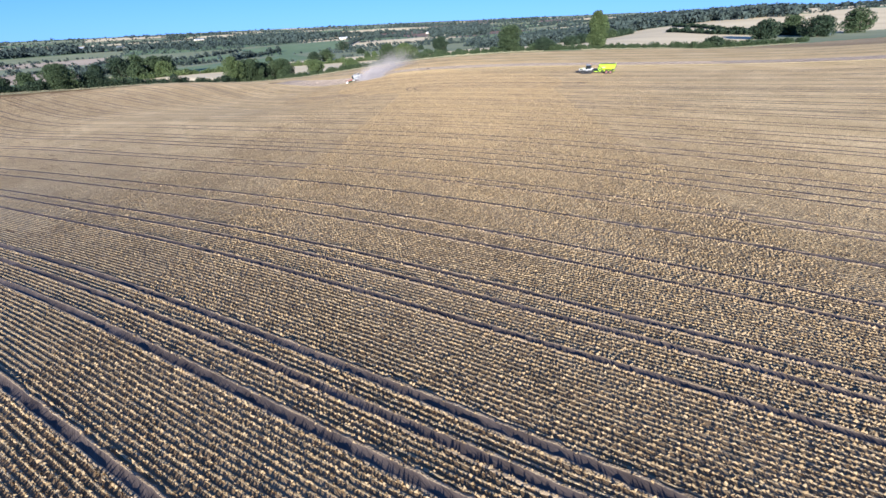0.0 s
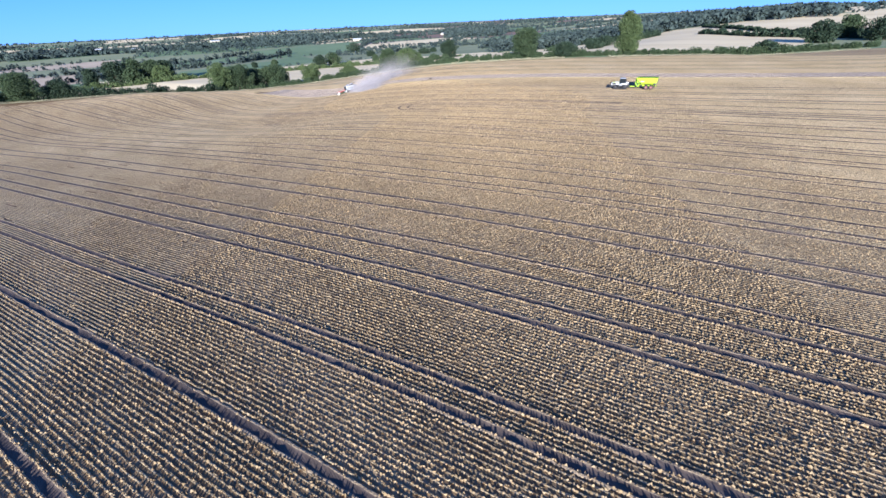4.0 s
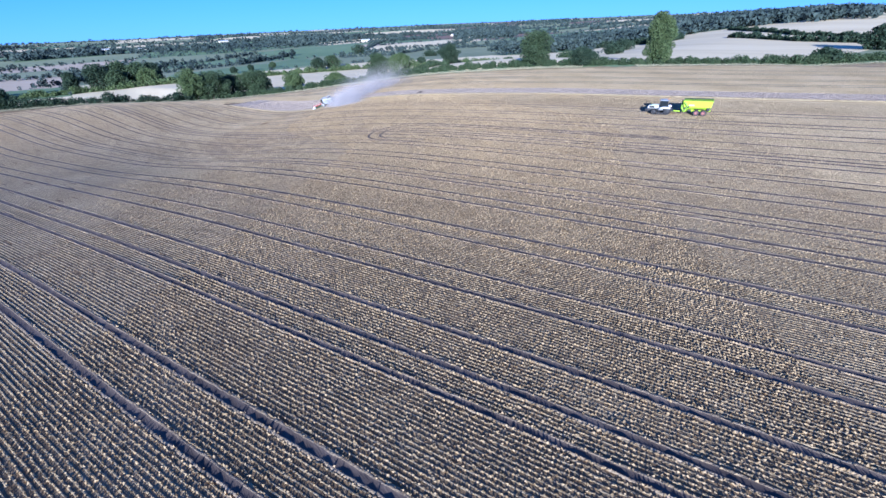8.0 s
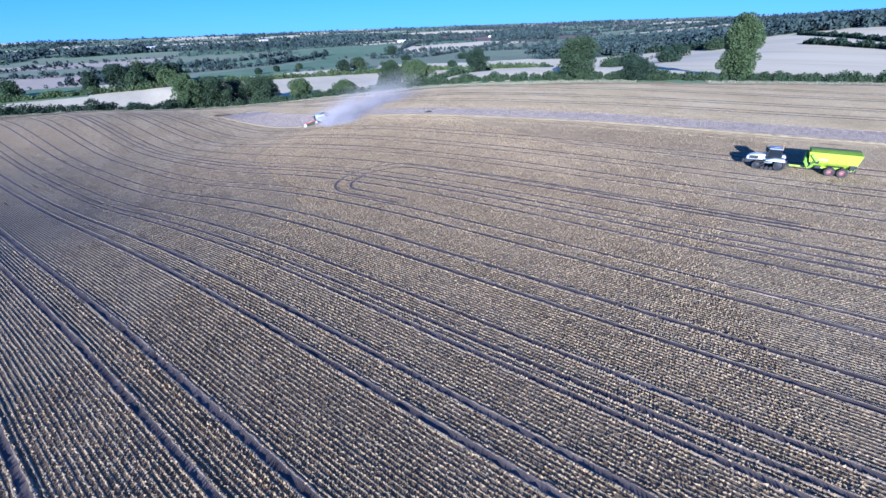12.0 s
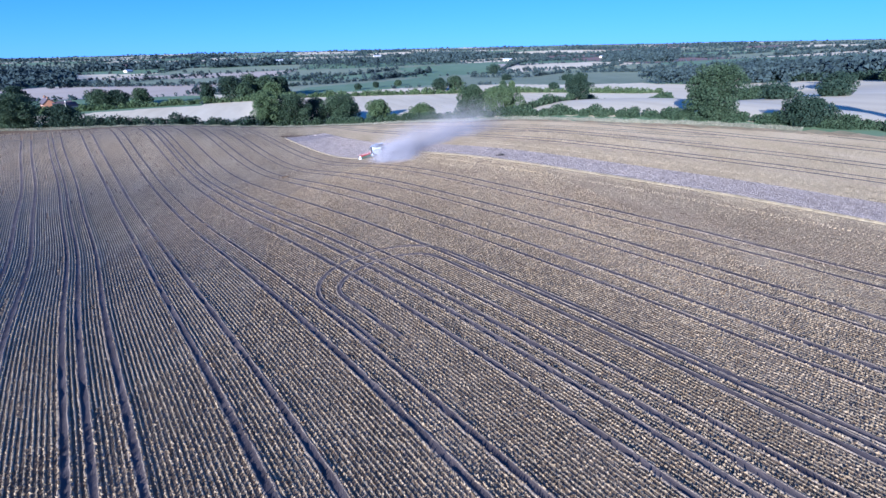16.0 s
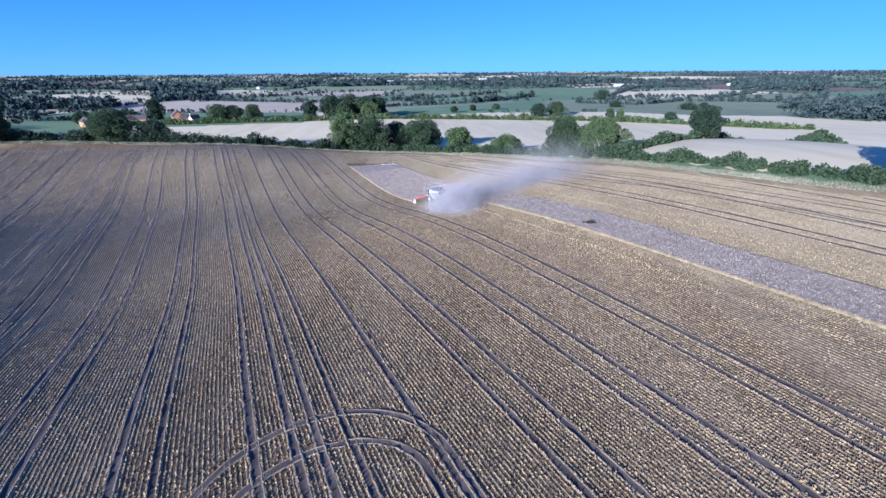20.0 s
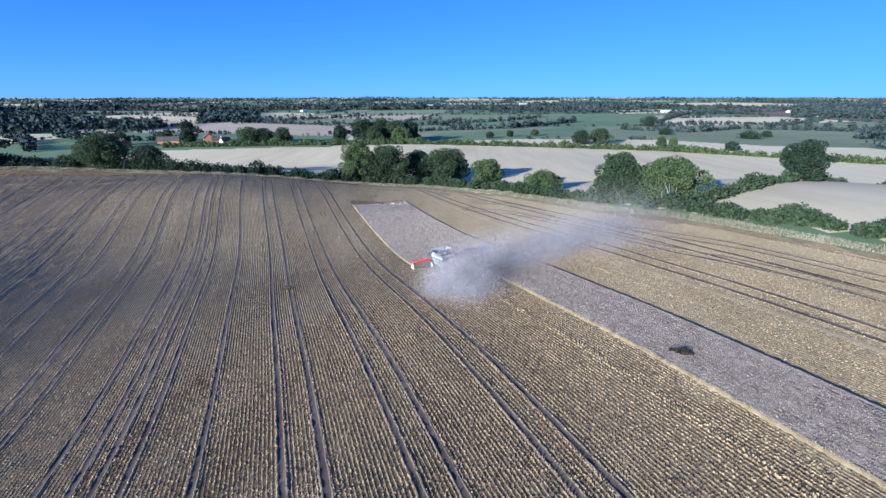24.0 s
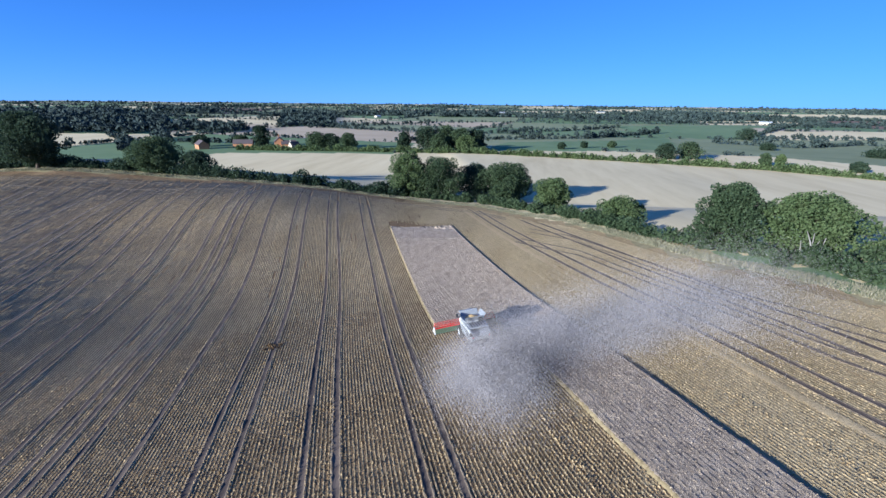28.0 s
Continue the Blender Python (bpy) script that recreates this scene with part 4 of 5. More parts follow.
    for s in (-1, 1):
        part("end_divider", profile([(3.85, 0.15), (3.85, 1.4), (4.6, 1.3), (5.7, 0.35), (6.2, 0.12)], s * W, s * (W + 0.14), 0.04), M_WHITE, header, "pale end divider")
        part("reel_arm", rods(((s * (W - 0.05), 3.95, 1.45), (s * (W - 0.05), 4.95, 1.25), 0.06, 8)), M_RED, header)
    part("reel_tube", rods(((-W + 0.1, 4.9, 1.15), (W - 0.1, 4.9, 1.15), 0.09, 10)), M_RED, header)
    for k in range(6):
        a = k * math.pi / 3
        y, z = 4.9 + 0.55 * math.cos(a), 1.15 + 0.55 * math.sin(a)
        bat = part("reel_bat", rods(((-W + 0.1, y, z), (W - 0.1, y, z), 0.05, 6)), M_RED, header, "red reel bat with tines")
        bm = bmesh.new()
        for n in range(26):
            x = -W + 0.2 + n * (2 * W - 0.4) / 25
            rod(bm, (x, y, z), (x, y - 0.05, z - 0.24), 0.012, 4)
        part("tines", bm, M_STEEL, bat)["kind"] = "stuff"
    for n in range(5):
        x = -W + 0.1 + n * (2 * W - 0.2) / 4
        part("reel_spider", rods(*[((x, 4.9, 1.15), (x, 4.9 + 0.55 * math.cos(k * math.pi / 3), 1.15 + 0.55 * math.sin(k * math.pi / 3)), 0.025, 5) for k in range(6)]), M_RED, header)
    return ob


def on_land(u, v, turn=ROW_TURN):
    x, y = field_xy(u, v)
    e = 1.5
    n = Vector((float(land(x - e, y) - land(x + e, y)) / (2 * e), float(land(x, y - e) - land(x, y + e)) / (2 * e), 1)).normalized()
    return Matrix.Translation((x, y, float(land(x, y)))) @ Vector((0, 0, 1)).rotation_difference(n).to_matrix().to_4x4() @ pose(0, 0, 0, 0, 0, turn)


combine(on_land(MACHINE_U - 3.1, 13.2) @ Matrix.Scale(0.75, 4))

# ---- tractor and grain trailer ----
def tractor(m):
    ob = thing("tractor", "dusty white tractor on black rubber tracks standing on the stubble", "tractor", m)
    part("chassis", blocks((0, 0.4, 1.0, 0.8, 5.2, 0.7, 0.08), (0, 3.0, 0.95, 1.1, 0.5, 0.6, 0.06)), M_DARK, ob)
    hood = part("hood", profile([(0.6, 1.25), (0.6, 2.15), (2.2, 2.05), (2.95, 1.85), (3.15, 1.55), (3.1, 1.2)], -0.55, 0.55, 0.12), M_WHITE, ob, "sloping white bonnet")
    for s in (-1, 1):
        part("grille", blocks((s * 0.56, 2.2, 1.6, 0.03, 1.2, 0.5, 0.01)), M_DARK, hood)
        part("headlight", blocks((s * 0.35, 3.12, 1.62, 0.25, 0.06, 0.14, 0.02)), M_STEEL, hood)
        part("hood_stripe", blocks((s * 0.565, 1.6, 1.95, 0.02, 1.8, 0.10, 0.005)), M_LIME, hood, "lime green trim")
    part("exhaust", rods(((0.62, 0.75, 1.9), (0.62, 0.75, 3.2), 0.07, 10)), M_STEEL, ob)
    cab = part("cab", profile([(-1.25, 1.6), (-1.35, 2.2), (-1.15, 3.05), (0.35, 3.05), (0.6, 1.9), (0.5, 1.45)], -0.85, 0.85, 0.06), M_GLASS, ob, "dark tinted cab glass")
    part("roof", blocks((0, -0.42, 3.15, 1.75, 1.75, 0.17, 0.07)), M_SILVER, cab, "grey cab roof")
    part("roof_hatch", blocks((0, -0.5, 3.32, 0.9, 0.9, 0.06, 0.02)), M_SILVER, cab)
    for s in (-1, 1):
        for y0, y1 in ((-1.25, -1.15), (0.58, 0.35)):
            part("cab_post", rods(((s * 0.86, y0, 1.7), (s * 0.86, y1, 3.05), 0.05, 6)), M_DARK, cab)
        part("mirror", blocks((s * 1.15, 0.55, 2.5, 0.22, 0.05, 0.4, 0.03)), M_DARK, cab)
        part("beacon", rods(((s * 0.75, -1.2, 3.3), (s * 0.75, -1.2, 3.5), 0.07, 10)), M_LAMP, cab)
    for s in (-1, 1):
        part("fender", profile([(-1.9, 1.55), (-1.7, 1.8), (-0.4, 1.8), (0.5, 1.55), (0.6, 1.45), (-1.9, 1.4)], s * 0.85, s * 1.55, 0.04), M_WHITE, ob, "white wing over the track")
        outline = []
        big, small = (-1.25, 0.80, 0.76), (1.55, 0.62, 0.58)
        for a in range(80, 281, 20):
            outline.append((big[0] + big[2] * math.cos(radians(a)), big[1] + big[2] * math.sin(radians(a))))
        for a in range(-80, 81, 20):
            outline.append((small[0] + small[2] * math.cos(radians(a)), small[1] + small[2] * math.sin(radians(a))))
        outline = [(y, max(z, 0.02)) for y, z in outline]
        bm = bmesh.new()
        n = len(outline)
        cy, cz = 0.1, 0.68
        rings = []
        for x, f in ((0.85, 0.93), (0.85, 1.0), (1.5, 1.0), (1.5, 0.93)):
            rings.append([bm.verts.new((s * x, cy + (y - cy) * f, cz + (z - cz) * f)) for y, z in outline])
        for a, b in zip(rings, rings[1:] + rings[:1]):
            for k in range(n):
                bm.faces.new((a[k], a[(k + 1) % n], b[(k + 1) % n], b[k]))
        for k in range(n):
            y0, z0 = outline[k]
            y1, z1 = outline[(k + 1) % n]
            for f in ((0.25, 0.75) if abs(y1 - y0) < 1 else (0.1, 0.22, 0.34, 0.46, 0.58, 0.7, 0.82, 0.94)):
                y, z = y0 + (y1 - y0) * f, z0 + (z1 - z0) * f
                box(bm, s * 1.17, y, z, 0.66, 0.07, 0.07, 0)
        bmesh.ops.recalc_face_normals(bm, faces=bm.faces)
        belt = part("rubber_track", bm, M_RUBBER, ob, "black lugged rubber belt")
        for nm, y, z, r in (("drive_wheel", -1.25, 0.80, 0.68), ("idler_wheel", 1.55, 0.62, 0.50)):
            w = part(nm, lathe([(s * 0.9, 0.001), (s * 0.9, r), (s * 1.46, r), (s * 1.46, r * 0.85), (s * 1.3, r * 0.7), (s * 1.35, 0.001)], 24), M_DARK, belt)
            w.matrix_basis = pose(0, y, z)
        for y in (-0.35, 0.2, 0.75):
            w = part("roller", lathe([(s * 0.9, 0.001), (s * 0.9, 0.24), (s * 1.46, 0.24), (s * 1.46, 0.001)], 16), M_DARK, belt)
            w.matrix_basis = pose(0, y, 0.32)
    part("step_plate", blocks((-1.25, 0.75, 1.0, 0.4, 0.35, 0.05, 0.01), (-1.25, 0.75, 0.7, 0.4, 0.35, 0.05, 0.01), (-1.25, 0.75, 1.3, 0.4, 0.35, 0.05, 0.01)), M_DARK, ob)
    part("fuel_tank", blocks((-0.75, 0.2, 1.25, 0.45, 1.1, 0.6, 0.10)), M_SILVER, ob)
    for s in (-1, 1):
        part("work_lamp", blocks((s * 0.7, 0.55, 3.18, 0.22, 0.08, 0.12, 0.02)), M_STEEL, cab)
        part("rear_lamp", blocks((s * 1.2, -1.92, 1.62, 0.28, 0.05, 0.12, 0.02)), M_RED, ob)
    part("wiper", rods(((0.2, 0.62, 1.95), (-0.2, 0.5, 2.5), 0.015, 5)), M_DARK, cab)
    part("aerial", rods(((0.5, -1.2, 3.3), (0.5, -1.25, 4.1), 0.012, 5)), M_DARK, cab)
    part("front_weight", blocks((0, 3.4, 0.85, 0.9, 0.45, 0.55, 0.08)), M_DARK, ob)
    part("hitch", blocks((0, -2.2, 0.7, 0.5, 0.7, 0.25, 0.04)), M_DARK, ob)
    return ob


def trailer(m):
    ob = thing("grain_trailer", "lime green chaser bin trailer with tandem wheels and pink rims", "trailer", m)
    part("drawbar", blocks((0, 4.1, 0.85, 0.25, 3.2, 0.25, 0.04), (0, 5.75, 0.75, 0.3, 0.4, 0.3, 0.04)), M_LIME, ob)
    part("chassis", blocks((-0.55, 0, 1.15, 0.16, 6.6, 0.3, 0.03), (0.55, 0, 1.15, 0.16, 6.6, 0.3, 0.03), (0, 2.6, 1.15, 1.2, 0.16, 0.3, 0.03), (0, -2.8, 1.15, 1.2, 0.16, 0.3, 0.03)), M_LIME, ob)
    def ring(bm, z, hx, y0, y1):
        return [bm.verts.new(p) for p in ((-hx, y0, z), (hx, y0, z), (hx, y1, z), (-hx, y1, z))]
    bm = bmesh.new()
    lv = [ring(bm, 1.3, 0.55, -2.3, 2.2), ring(bm, 2.2, 1.5, -3.3, 3.0), ring(bm, 3.3, 1.58, -3.5, 3.2), ring(bm, 3.85, 1.65, -3.6, 3.3), ring(bm, 3.85, 1.57, -3.5, 3.2), ring(bm, 3.1, 1.5, -3.4, 3.1)]
    for a, b in zip(lv, lv[1:]):
        for k in range(4):
            bm.faces.new((a[k], a[(k + 1) % 4], b[(k + 1) % 4], b[k]))
    bm.faces.new(lv[0][::-1])
    bm.faces.new(lv[-1])
    bmesh.ops.recalc_face_normals(bm, faces=bm.faces)
    bmesh.ops.bevel(bm, geom=list(bm.edges), offset=0.03, segments=2, affect="EDGES", profile=0.5)
    hopper = part("hopper", bm, M_LIME, ob, "bright lime green steel hopper")
    for s in (-1, 1):
        for n in range(6):
            y = -3.0 + n * 1.15
            part("side_rib", blocks((s * 1.56, y, 2.75, 0.10, 0.09, 1.1, 0.02)), M_LIME, hopper)
        part("rail", blocks((s * 1.68, -0.15, 3.83, 0.10, 6.9, 0.12, 0.02)), M_LIME, hopper)
        part("lower_panel", blocks((s * 1.05, -0.6, 1.62, 0.06, 2.2, 0.35, 0.02, Matrix.Rotation(s * radians(40), 4, "Y"))), M_DARK, hopper)
    part("sight_window", blocks((0, 3.16, 2.6, 0.9, 0.06, 0.5, 0.02)), M_GLASS, hopper)
    part("emblem", blocks((-1.6, 1.2, 2.75, 0.03, 1.2, 0.22, 0.005)), M_WHITE, hopper)
    cover_bm = bmesh.new()
    arch = [[cover_bm.verts.new((-1.55 + 3.1 * i / 6, -3.45 + 6.6 * j / 12, 3.84 + 0.20 * math.sin(math.pi * i / 6) + 0.015 * (j % 2))) for i in range(7)] for j in range(13)]
    for p, q in zip(arch, arch[1:]):
        for i in range(6):
            cover_bm.faces.new((p[i], p[i + 1], q[i + 1], q[i]))
    bmesh.ops.solidify(cover_bm, geom=list(cover_bm.faces), thickness=0.02)
    part("cover_sheet", cover_bm, M_LIME, hopper, "lime green sheet drawn over the load")
    part("roll_sheet", rods(((1.5, -3.5, 3.94), (1.5, 3.2, 3.94), 0.09, 10)), M_DARK, hopper, "rolled dark cover sheet")
    auger = part("unloading_auger", rods(((-1.1, 2.9, 1.0), (-1.3, 3.5, 2.1), 0.24, 14), ((-1.3, 3.5, 2.1), (0.7, 3.55, 3.3), 0.22, 14)), M_LIME_IN, ob, "folded green auger")
    part("auger_hood", blocks((0.85, 3.55, 3.38, 0.5, 0.5, 0.35, 0.06)), M_DARK, auger)
    side = part("side_auger", rods(((-1.25, 3.0, 1.1), (-1.75, 1.9, 2.3), 0.2, 12), ((-1.75, 1.9, 2.3), (-1.8, 2.9, 3.5), 0.2, 12)), M_LIME_IN, ob, "folded green side auger")
    part("elbow_joint", blocks((-1.76, 1.9, 2.3, 0.42, 0.42, 0.42, 0.08)), M_DARK, side)
    part("hydraulic_ram", rods(((-1.6, 2.9, 1.3), (-1.78, 2.2, 2.9), 0.06, 8)), M_STEEL, side)
    part("hose", rods(((-1.3, 3.2, 1.2), (-1.5, 2.6, 1.9), 0.04, 6), ((-1.5, 2.6, 1.9), (-1.7, 2.1, 2.0), 0.04, 6)), M_RUBBER, side)
    part("gearbox", blocks((-1.2, -2.75, 1.75, 0.6, 0.7, 0.8, 0.08), (-1.2, -3.2, 2.3, 0.35, 0.25, 0.9, 0.05)), M_DARK, ob, "dark drive box at the back")
    part("toolbox", blocks((-1.1, 1.6, 1.35, 0.5, 0.8, 0.4, 0.05)), M_DARK, ob)
    part("front_ladder", rods(((-0.9, 3.35, 1.2), (-0.9, 3.3, 3.3), 0.03), ((-0.5, 3.35, 1.2), (-0.5, 3.3, 3.3), 0.03), *[((-0.9, 3.34, 1.3 + k * 0.3), (-0.5, 3.34, 1.3 + k * 0.3), 0.02) for k in range(7)]), M_DARK, ob)
    for s in (-1, 1):
        for y in (-0.1, -1.75):
            wheel(ob, s * 1.2, y, 0.76, 0.62, M_PINK, 18)
    part("axle", rods(((-1.2, -0.1, 0.76), (1.2, -0.1, 0.76), 0.1, 8), ((-1.2, -1.75, 0.76), (1.2, -1.75, 0.76), 0.1, 8), ((0.55, -2.0, 0.95), (0.55, 0.3, 0.95), 0.1, 8), ((-0.55, -2.0, 0.95), (-0.55, 0.3, 0.95), 0.1, 8)), M_DARK, ob)
    tail = part("tail_bar", blocks((0, -3.35, 1.05, 2.6, 0.14, 0.28, 0.03)), M_DARK, ob)
    for s in (-1, 1):
        part("tail_lamp", blocks((s * 1.1, -3.44, 1.05, 0.3, 0.05, 0.14, 0.02)), M_RED, tail)
        part("mudguard", blocks((s * 1.3, -3.0, 1.3, 0.45, 0.06, 0.9, 0.02)), M_DARK, tail)
    return ob


tractor(on_land(-71.07, 2.19) @ Matrix.Scale(0.9, 4))
trailer(on_land(-77.57, 2.2) @ Matrix.Scale(0.78, 4))

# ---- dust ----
# one normal, fixed on the sun, lights every grain evenly whichever way it lies
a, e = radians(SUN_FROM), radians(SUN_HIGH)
M_DUST = bpy.data.materials.new("straw_dust")
M_DUST.use_nodes = True
nt = M_DUST.node_tree
grain, sunward, tint, hue = (nt.nodes.new(k) for k in ("ShaderNodeBsdfDiffuse", "ShaderNodeCombineXYZ", "ShaderNodeTexNoise", "ShaderNodeValToRGB"))
sunward.inputs[0].default_value, sunward.inputs[1].default_value, sunward.inputs[2].default_value = math.sin(a) * math.cos(e), math.cos(a) * math.cos(e), math.sin(e)
tint.inputs["Scale"].default_value = 0.3
hue.color_ramp.elements[0].color, hue.color_ramp.elements[1].color = (0.31, 0.285, 0.285, 1), (0.42, 0.39, 0.39, 1)
nt.links.new(tint.outputs[0], hue.inputs[0])
nt.links.new(hue.outputs[0], grain.inputs["Color"])
nt.links.new(sunward.outputs[0], grain.inputs["Normal"])
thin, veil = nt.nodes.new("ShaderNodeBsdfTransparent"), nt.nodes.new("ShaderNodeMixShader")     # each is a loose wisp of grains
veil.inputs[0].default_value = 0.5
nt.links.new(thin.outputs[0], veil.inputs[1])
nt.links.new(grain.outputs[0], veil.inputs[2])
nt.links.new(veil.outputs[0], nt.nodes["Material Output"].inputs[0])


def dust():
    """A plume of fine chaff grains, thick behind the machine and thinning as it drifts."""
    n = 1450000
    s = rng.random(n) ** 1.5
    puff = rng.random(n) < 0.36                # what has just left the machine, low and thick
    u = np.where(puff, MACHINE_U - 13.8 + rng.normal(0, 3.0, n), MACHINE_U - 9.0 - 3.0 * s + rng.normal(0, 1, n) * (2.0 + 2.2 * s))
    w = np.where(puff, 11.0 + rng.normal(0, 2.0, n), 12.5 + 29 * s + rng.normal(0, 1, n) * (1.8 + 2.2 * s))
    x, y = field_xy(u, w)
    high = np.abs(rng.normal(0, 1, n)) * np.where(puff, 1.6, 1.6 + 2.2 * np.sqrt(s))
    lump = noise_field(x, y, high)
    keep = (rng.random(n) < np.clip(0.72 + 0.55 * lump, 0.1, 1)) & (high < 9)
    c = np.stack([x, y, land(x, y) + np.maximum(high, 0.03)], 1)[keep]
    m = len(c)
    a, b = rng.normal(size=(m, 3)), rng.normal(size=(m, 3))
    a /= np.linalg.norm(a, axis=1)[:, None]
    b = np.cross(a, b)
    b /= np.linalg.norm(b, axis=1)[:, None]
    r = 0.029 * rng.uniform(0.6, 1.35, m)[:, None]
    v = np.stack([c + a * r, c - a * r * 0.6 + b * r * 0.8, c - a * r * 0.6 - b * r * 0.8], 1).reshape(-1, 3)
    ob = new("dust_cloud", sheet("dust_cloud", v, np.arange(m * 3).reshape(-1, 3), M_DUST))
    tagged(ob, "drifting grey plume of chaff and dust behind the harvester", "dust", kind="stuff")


def noise_field(x, y, z):
    """Billows of several sizes."""
    return sum(f * np.sin(x * k + 1.7 * np.sin(y * k * 0.8 + k)) * np.sin(y * k * 1.1 + 1.3 * np.sin(z * k + 2 * k)) * np.cos(z * k * 0.9 + 0.8 * np.sin(x * k * 0.7)) for k, f in ((0.33, 0.8), (0.75, 0.7), (1.5, 0.4)))


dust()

# ---- farmhouse, barns and small things ----
M_BRICK = material("orange_brick", [(0.34, 0.15, 0.07), (0.42, 0.20, 0.09), (0.48, 0.25, 0.12)], 1.5, 0.9, bump=0.3, fine=10)
M_TILE = material("dark_roof_tile", [(0.07, 0.055, 0.055), (0.12, 0.09, 0.085)], 2.0, 0.85, bump=0.4)
M_STONE = material("pale_render", [(0.50, 0.44, 0.33), (0.60, 0.53, 0.41)], 1.2, 0.9)
M_SHEETING = material("pale_metal_sheeting", [(0.38, 0.40, 0.42), (0.50, 0.52, 0.54)], 0.8, 0.5, 0.1)
M_PANE = material("window_pane", [(0.02, 0.025, 0.03), (0.04, 0.05, 0.06)], 1.0, 0.1, gloss=0.9)
M_LAWN = material("mown_lawn", [(0.24, 0.22, 0.07), (0.34, 0.30, 0.11)], 0.3, 0.95)


def house(name, label, x, y, turn, long, deep, eaves, ridge, wall, roof, windows=4, chimneys=2, category="house"):
    """A gabled building with its storeys, openings, roof and chimneys."""
    ob = thing(name, label, category, pose(x, y, float(land(x, y)) - 0.2, 0, 0, turn))
    h = deep / 2
    part("wall", profile([(-h, 0), (-h, eaves), (0, ridge - 0.15), (h, eaves), (h, 0)], -long / 2, long / 2, 0), wall, ob)
    slope = math.hypot(h + 0.4, (ridge - eaves) * (h + 0.4) / h)
    ang = math.atan2(ridge - eaves, h)
    top = None
    for s in (-1, 1):
        r = part("roof", blocks((0, s * (h + 0.4) / 2, ridge - (ridge - eaves) * (h + 0.4) / (2 * h) + 0.1, long + 0.6, slope, 0.18, 0.03, Matrix.Rotation(-s * ang, 4, "X"))), roof, ob)
        top = top or r
    part("ridge_tile", blocks((0, 0, ridge + 0.18, long + 0.6, 0.3, 0.14, 0.03)), roof, top)
    for c in range(chimneys):
        cx = -long / 2 + 0.8 + c * (long - 1.6) / max(1, chimneys - 1)
        part("chimney", blocks((cx, 0, ridge + 0.7, 0.9, 0.7, 1.9, 0.04), (cx, 0, ridge + 1.6, 1.05, 0.85, 0.15, 0.02)), wall, ob)
    floors = max(1, int(eaves // 2.6))
    for s in (-1, 1):
        for f in range(floors):
            for w in range(windows):
                wx = -long / 2 + (w + 0.5) * long / windows
                wz = 1.5 + f * 2.6
                win = part("window", blocks((wx, s * (h + 0.02), wz, 1.2, 0.10, 1.3, 0.02)), M_WHITE, ob, "white-framed window")
                part("pane", blocks((wx - 0.27, s * (h + 0.06), wz, 0.48, 0.05, 1.1, 0), ), M_PANE, win)
                part("pane", blocks((wx + 0.27, s * (h + 0.06), wz, 0.48, 0.05, 1.1, 0), ), M_PANE, win)
    part("door", blocks((0.2, -(h + 0.03), 1.05, 1.0, 0.10, 2.1, 0.02)), M_DKGREEN, ob)
    return ob


house("farmhouse", "orange brick farmhouse with a dark tiled roof among trees", -206, 356, -60, 15, 8, 5.4, 9.0, M_BRICK, M_TILE)
house("farmhouse_wing", "lower orange brick wing beside the farmhouse", -196, 354, 30, 12, 6, 3.6, 6.4, M_BRICK, M_TILE, 3, 1)
house("barn", "orange brick barn with a dark roof", -238, 352, 20, 16, 7, 3.5, 6.5, M_BRICK, M_TILE, 2, 0, "barn")
house("barn", "small brick barn with a dark roof", -262, 330, -40, 14, 8, 4.0, 7.0, M_BRICK, M_TILE, 1, 0, "barn")
house("cottage", "pale rendered cottage by the lane", -190, 352, 60, 8, 5, 3.0, 5.5, M_STONE, M_TILE, 2, 1)
for x, y, turn, long, what in ((30, 1500, 20, 40, "long white-roofed farm shed in the vale"), (-420, 1300, 60, 30, "pale farm shed among hedges"), (620, 1250, -30, 45, "white farm building on rising ground"), (900, 1150, 10, 50, "pale warehouse far across the vale"), (-60, 1750, 0, 45, "low pale barn near the skyline"), (330, 1900, 15, 60, "long pale shed on the far slope"), (760, 900, 40, 40, "white barn beyond the hedges")):
    house("farm_shed", what, x, y, turn, long * 0.6, 11, 4, 6.5, M_STONE, M_SHEETING, 3, 0, "barn")
lawn = [(x, y) for x, y in zip(np.linspace(-214, -170, 16), np.linspace(343, 346, 16))]
p = np.array(lawn)
tagged(lane("lawn", p, 9, M_LAWN, "sunlit mown lawn in front of the farmhouse", 0.15, False), category="lawn", group="farmhouse garden")

for x, y, h, w, mat, what in ((-228, 364, 19, 15, M_LEAF3, "tall dark tree beside the farmhouse"), (-172, 358, 13, 20, M_LEAF, "broad green tree beside the lawn"), (-160, 362, 12, 16, M_LEAF3, "dark green tree in the farm garden"), (-142, 356, 13, 15, M_LEAF, "rounded tree at the end of the garden"),
                              (-93, 356, 15, 12, M_LEAF3, "dark tree in the far hedge"), (-250, 366, 9, 14, M_LEAF, "low tree behind the barn"), (-278, 350, 10, 15, M_LEAF3, "dark tree behind the small barn"), (-215, 340, 5, 8, M_LEAF, "garden bush by the lane")):
    tree("garden_tree", what, x, y, h, w, mat, 2600, 0.75, 0.02)
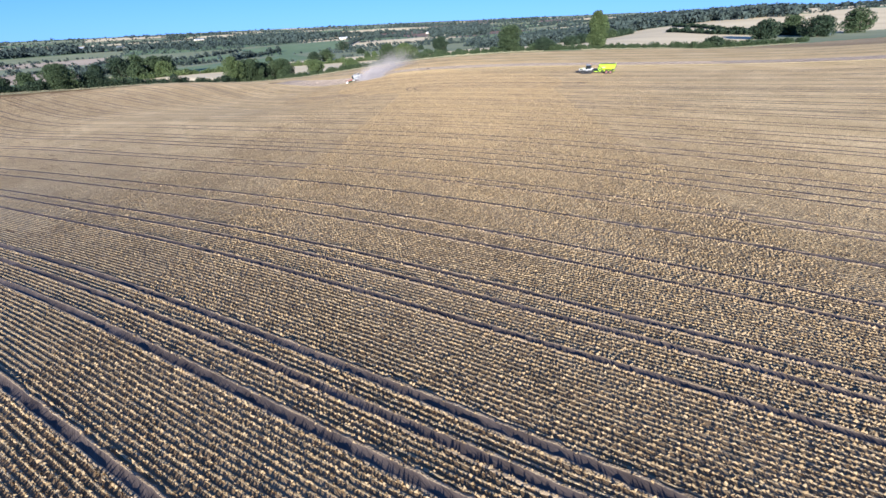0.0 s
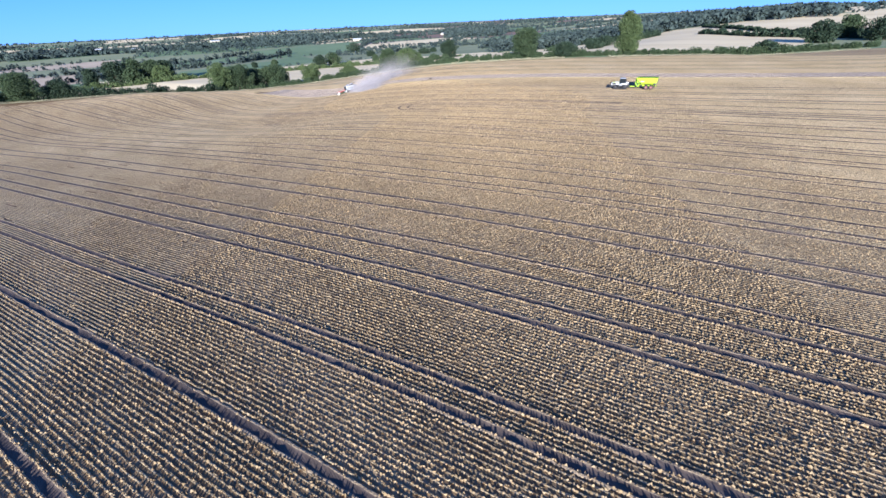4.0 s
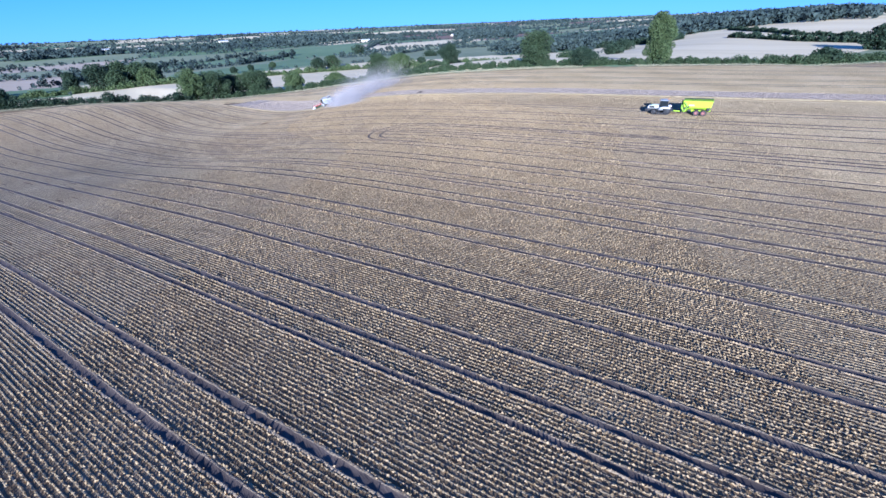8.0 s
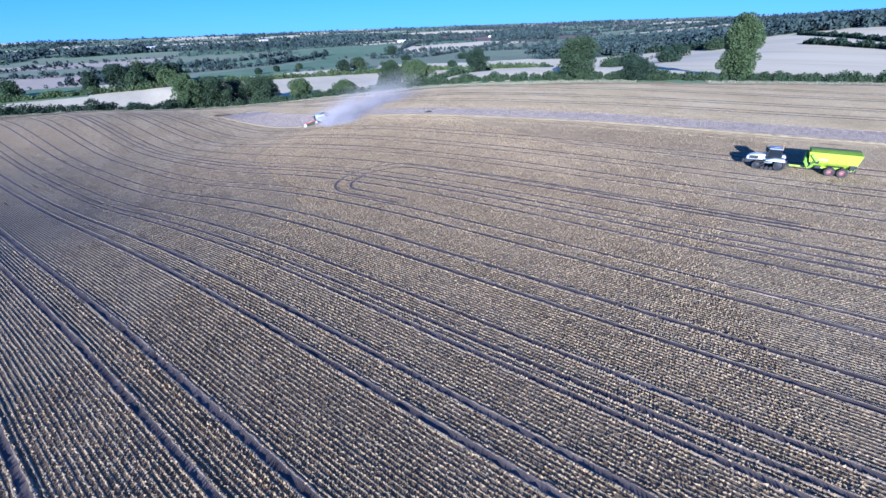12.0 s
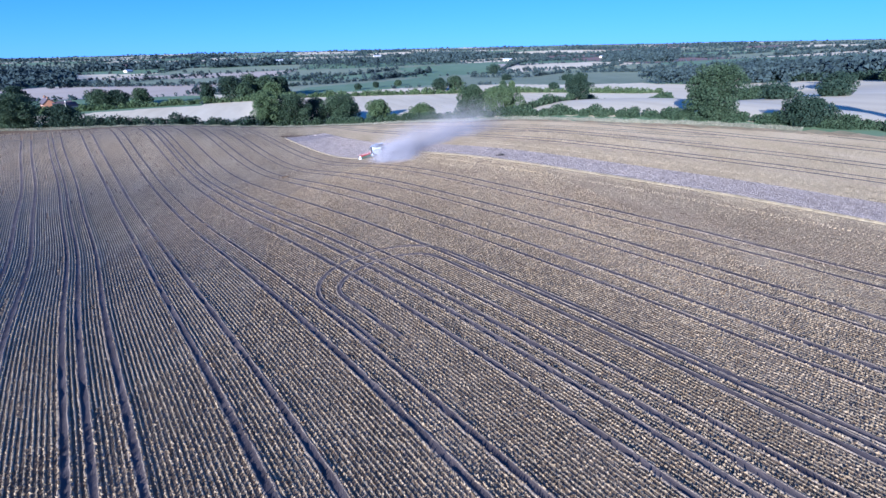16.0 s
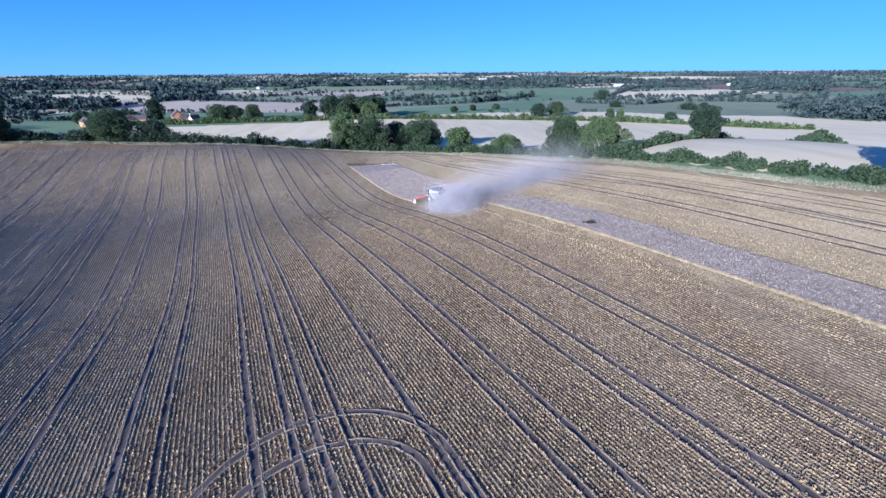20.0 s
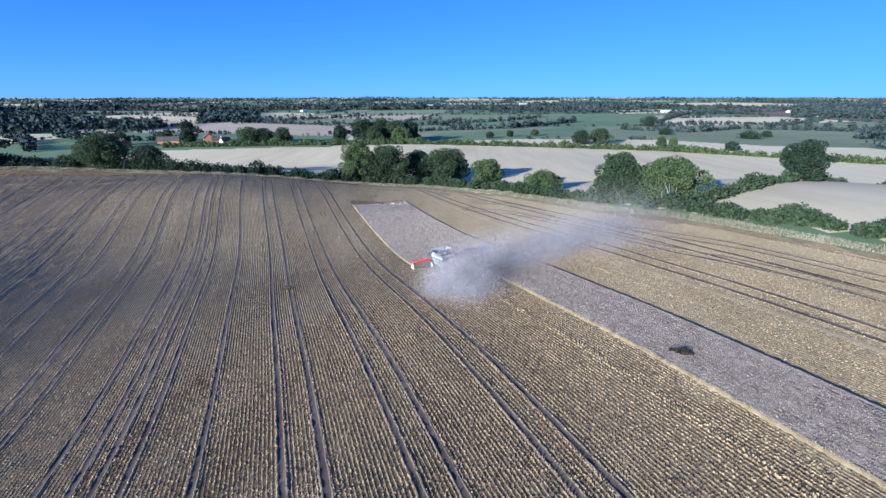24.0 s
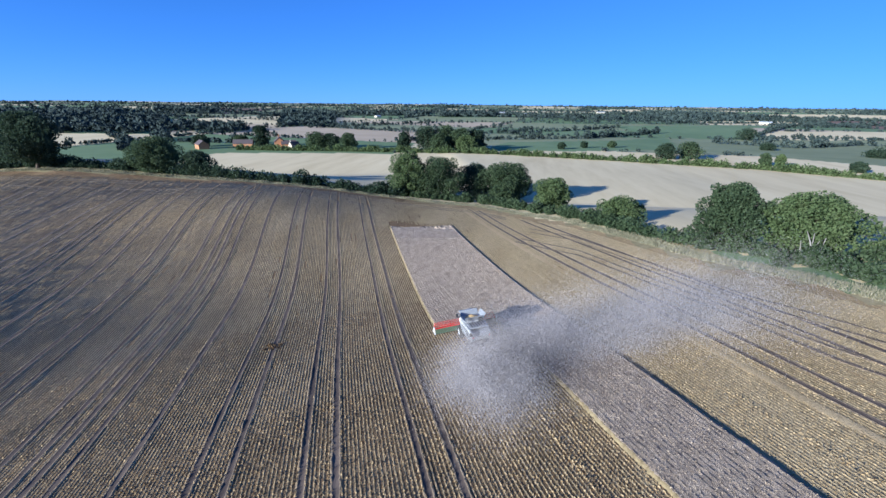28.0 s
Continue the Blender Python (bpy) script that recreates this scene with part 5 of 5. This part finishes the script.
for x, y, h, w, mat, what in ((-75, 362, 19, 22, M_LEAF3, "tall tree in the valley copse"), (-60, 370, 20, 22, M_LEAF, "tree in the middle of the valley copse"), (-46, 364, 18, 20, M_LEAF, "green tree in the valley copse"), (-34, 372, 17, 18, M_LEAF3, "dark tree in the valley copse"), (-62, 352, 14, 16, M_LEAF, "front tree of the valley copse"), (-40, 352, 13, 16, M_LEAF2, "pale green tree at the edge of the copse")):
    tree("copse_tree", what, x, y, h, w, mat, 2600, 0.85, 0.02)["group"] = "valley copse"
for x, y, h, w, mat in ((110, 345, 11, 15, M_LEAF3), (128, 352, 12, 18, M_LEAF), (165, 322, 8, 7, M_LEAF), (172, 318, 8, 6, M_LEAF2), (40, 405, 6, 7, M_LEAF3), (62, 425, 6, 6, M_LEAF3), (90, 440, 6, 8, M_LEAF), (206, 300, 6, 9, M_LEAF3), (240, 470, 6, 14, M_LEAF3), (300, 640, 15, 25, M_LEAF3), (300, 420, 6, 20, M_LEAF3), (335, 445, 6, 9, M_LEAF3)):
    tree("field_tree", "dark tree standing in the valley meadows", x, y, h, w, mat, 1600, 0.8, 0.03)["group"] = "trees in the valley meadows"
for x, y, h, w, mat in ((222, -58, 10.5, 15, M_LEAF3), (240, -80, 10.5, 18, M_LEAF3), (284, -88, 14, 17, M_LEAF), (262, -60, 12, 12, M_LEAF), (150, -58, 4.5, 9, M_LEAF3), (172, 68, 4.4, 13, M_LEAF3), (210, 110, 5.5, 17, M_LEAF), (195, 62, 5, 12, M_LEAF3), (250, 130, 6.5, 18, M_LEAF3), (138, 96, 4.4, 10, M_LEAF), (290, 118, 7, 19, M_LEAF3), (330, 112, 7, 17, M_LEAF)):
    tree("field_tree", "dark tree on the boundary of the pale upland fields", x, y, h, w, mat, 2200, 0.7, 0.03)["group"] = "trees on the upland boundary"


def rough_grass(name, label, line, wide, high, mat, per=60):
    """Tall dry grass: upright blades in ragged bunches along a line."""
    v, base = [], 0
    for (x0, y0), (x1, y1) in zip(line, line[1:]):
        n = int(math.hypot(x1 - x0, y1 - y0) * per)
        t = rng.random(n)
        d = np.array([y0 - y1, x1 - x0]) / math.hypot(x1 - x0, y1 - y0)
        o = rng.uniform(-0.5, 0.5, n) * wide
        x, y = x0 + (x1 - x0) * t + d[0] * o, y0 + (y1 - y0) * t + d[1] * o
        h = high * rng.uniform(0.4, 1.2, n) * (0.7 + 0.4 * np.sin(x * 0.9) * np.sin(y * 0.7))
        a = rng.uniform(0, 2 * np.pi, n)
        w = 0.045 * rng.uniform(0.6, 1.5, n)
        z = land(x, y) - 0.03
        lean = rng.normal(0, 0.25, (2, n)) * h
        v.append(np.stack([np.stack([x - w * np.cos(a), y - w * np.sin(a), z], 1), np.stack([x + w * np.cos(a), y + w * np.sin(a), z], 1), np.stack([x + lean[0], y + lean[1], z + h], 1)], 1).reshape(-1, 3))
    v = np.concatenate(v)
    ob = new(name, sheet(name, v, np.arange(len(v)).reshape(-1, 3), mat))
    return tagged(ob, label, "grass", kind="stuff")


M_DRYGRASS = material("dry_tall_grass", [(0.18, 0.18, 0.10), (0.30, 0.275, 0.16), (0.42, 0.375, 0.25)], 0.6, 0.9, island=0.5, translucent=0.25)
edge = list(zip(EDGE_X[1:14], EDGE_Y[1:14]))
rough_grass("margin_grass", "pale dry tall grass along the field edge", [(x + 1.5, y + 2.0) for x, y in edge], 3.2, 0.6, M_DRYGRASS, 230)
rough_grass("margin_grass", "pale dry grass along the hedge by the upland field", [(88, -21), (109, -42), (139, -60), (171, -88)], 4.0, 0.6, M_DRYGRASS, 120)

M_WEED = material("withered_weed", [(0.022, 0.019, 0.016), (0.045, 0.037, 0.028), (0.085, 0.068, 0.045)], 2.0, 0.85, island=0.5, gloss=0.2, translucent=0.2)
# a dark weedy tuft left standing in the crop
x, y = field_xy(4.5, 20.4)
v, f = leaves([(x + dx, y + dy, float(land(x, y)) + 0.24) for dx, dy in ((0, 0), (0.4, -0.15), (-0.4, 0.2), (0.75, -0.3), (-0.8, 0.45))], [0.46, 0.36, 0.30, 0.18, 0.18], 420, 0.11, 0.6)
stalks = []
for k in range(26):
    px, py, a = x + rng.normal(0, 0.32), y + rng.normal(0, 0.22), rng.uniform(0, 3.14)
    pz, dx, dy = float(land(px, py)), 0.028 * math.cos(a), 0.028 * math.sin(a)
    stalks += [(px - dx, py - dy, pz), (px + dx, py + dy, pz), (px + rng.normal(0, 0.08), py + rng.normal(0, 0.08), pz + rng.uniform(0.6, 1.15))]
v = np.asarray(v, float).reshape(-1, 3)
f = [tuple(q) for q in f] + [(len(v) + 3 * k, len(v) + 3 * k + 1, len(v) + 3 * k + 2) for k in range(26)]
v = np.concatenate([v, stalks])
tagged(new("weed_tuft", sheet("weed_tuft", v, f, M_WEED)), "low dark tangle of weeds with upright stalks in the pale crop", "plant", kind="stuff")

# straw and weeds torn up in a heap between two wheel tracks
x, y = field_xy(48.3, -9.8)
v, f = leaves([(x + dx, y + dy, float(land(x + dx, y + dy)) + 0.06) for dx, dy in ((0, 0), (0.7, 0.5), (-0.6, 0.3), (0.3, -0.7), (-0.5, -0.9), (0.9, -0.2))], [0.45, 0.3, 0.3, 0.3, 0.25, 0.25], 320, 0.10, 0.35)
tagged(new("straw_heap", sheet("straw_heap", v, f, M_SOIL)), "torn-up brown straw and soil lying in the stubble", "straw", kind="stuff")
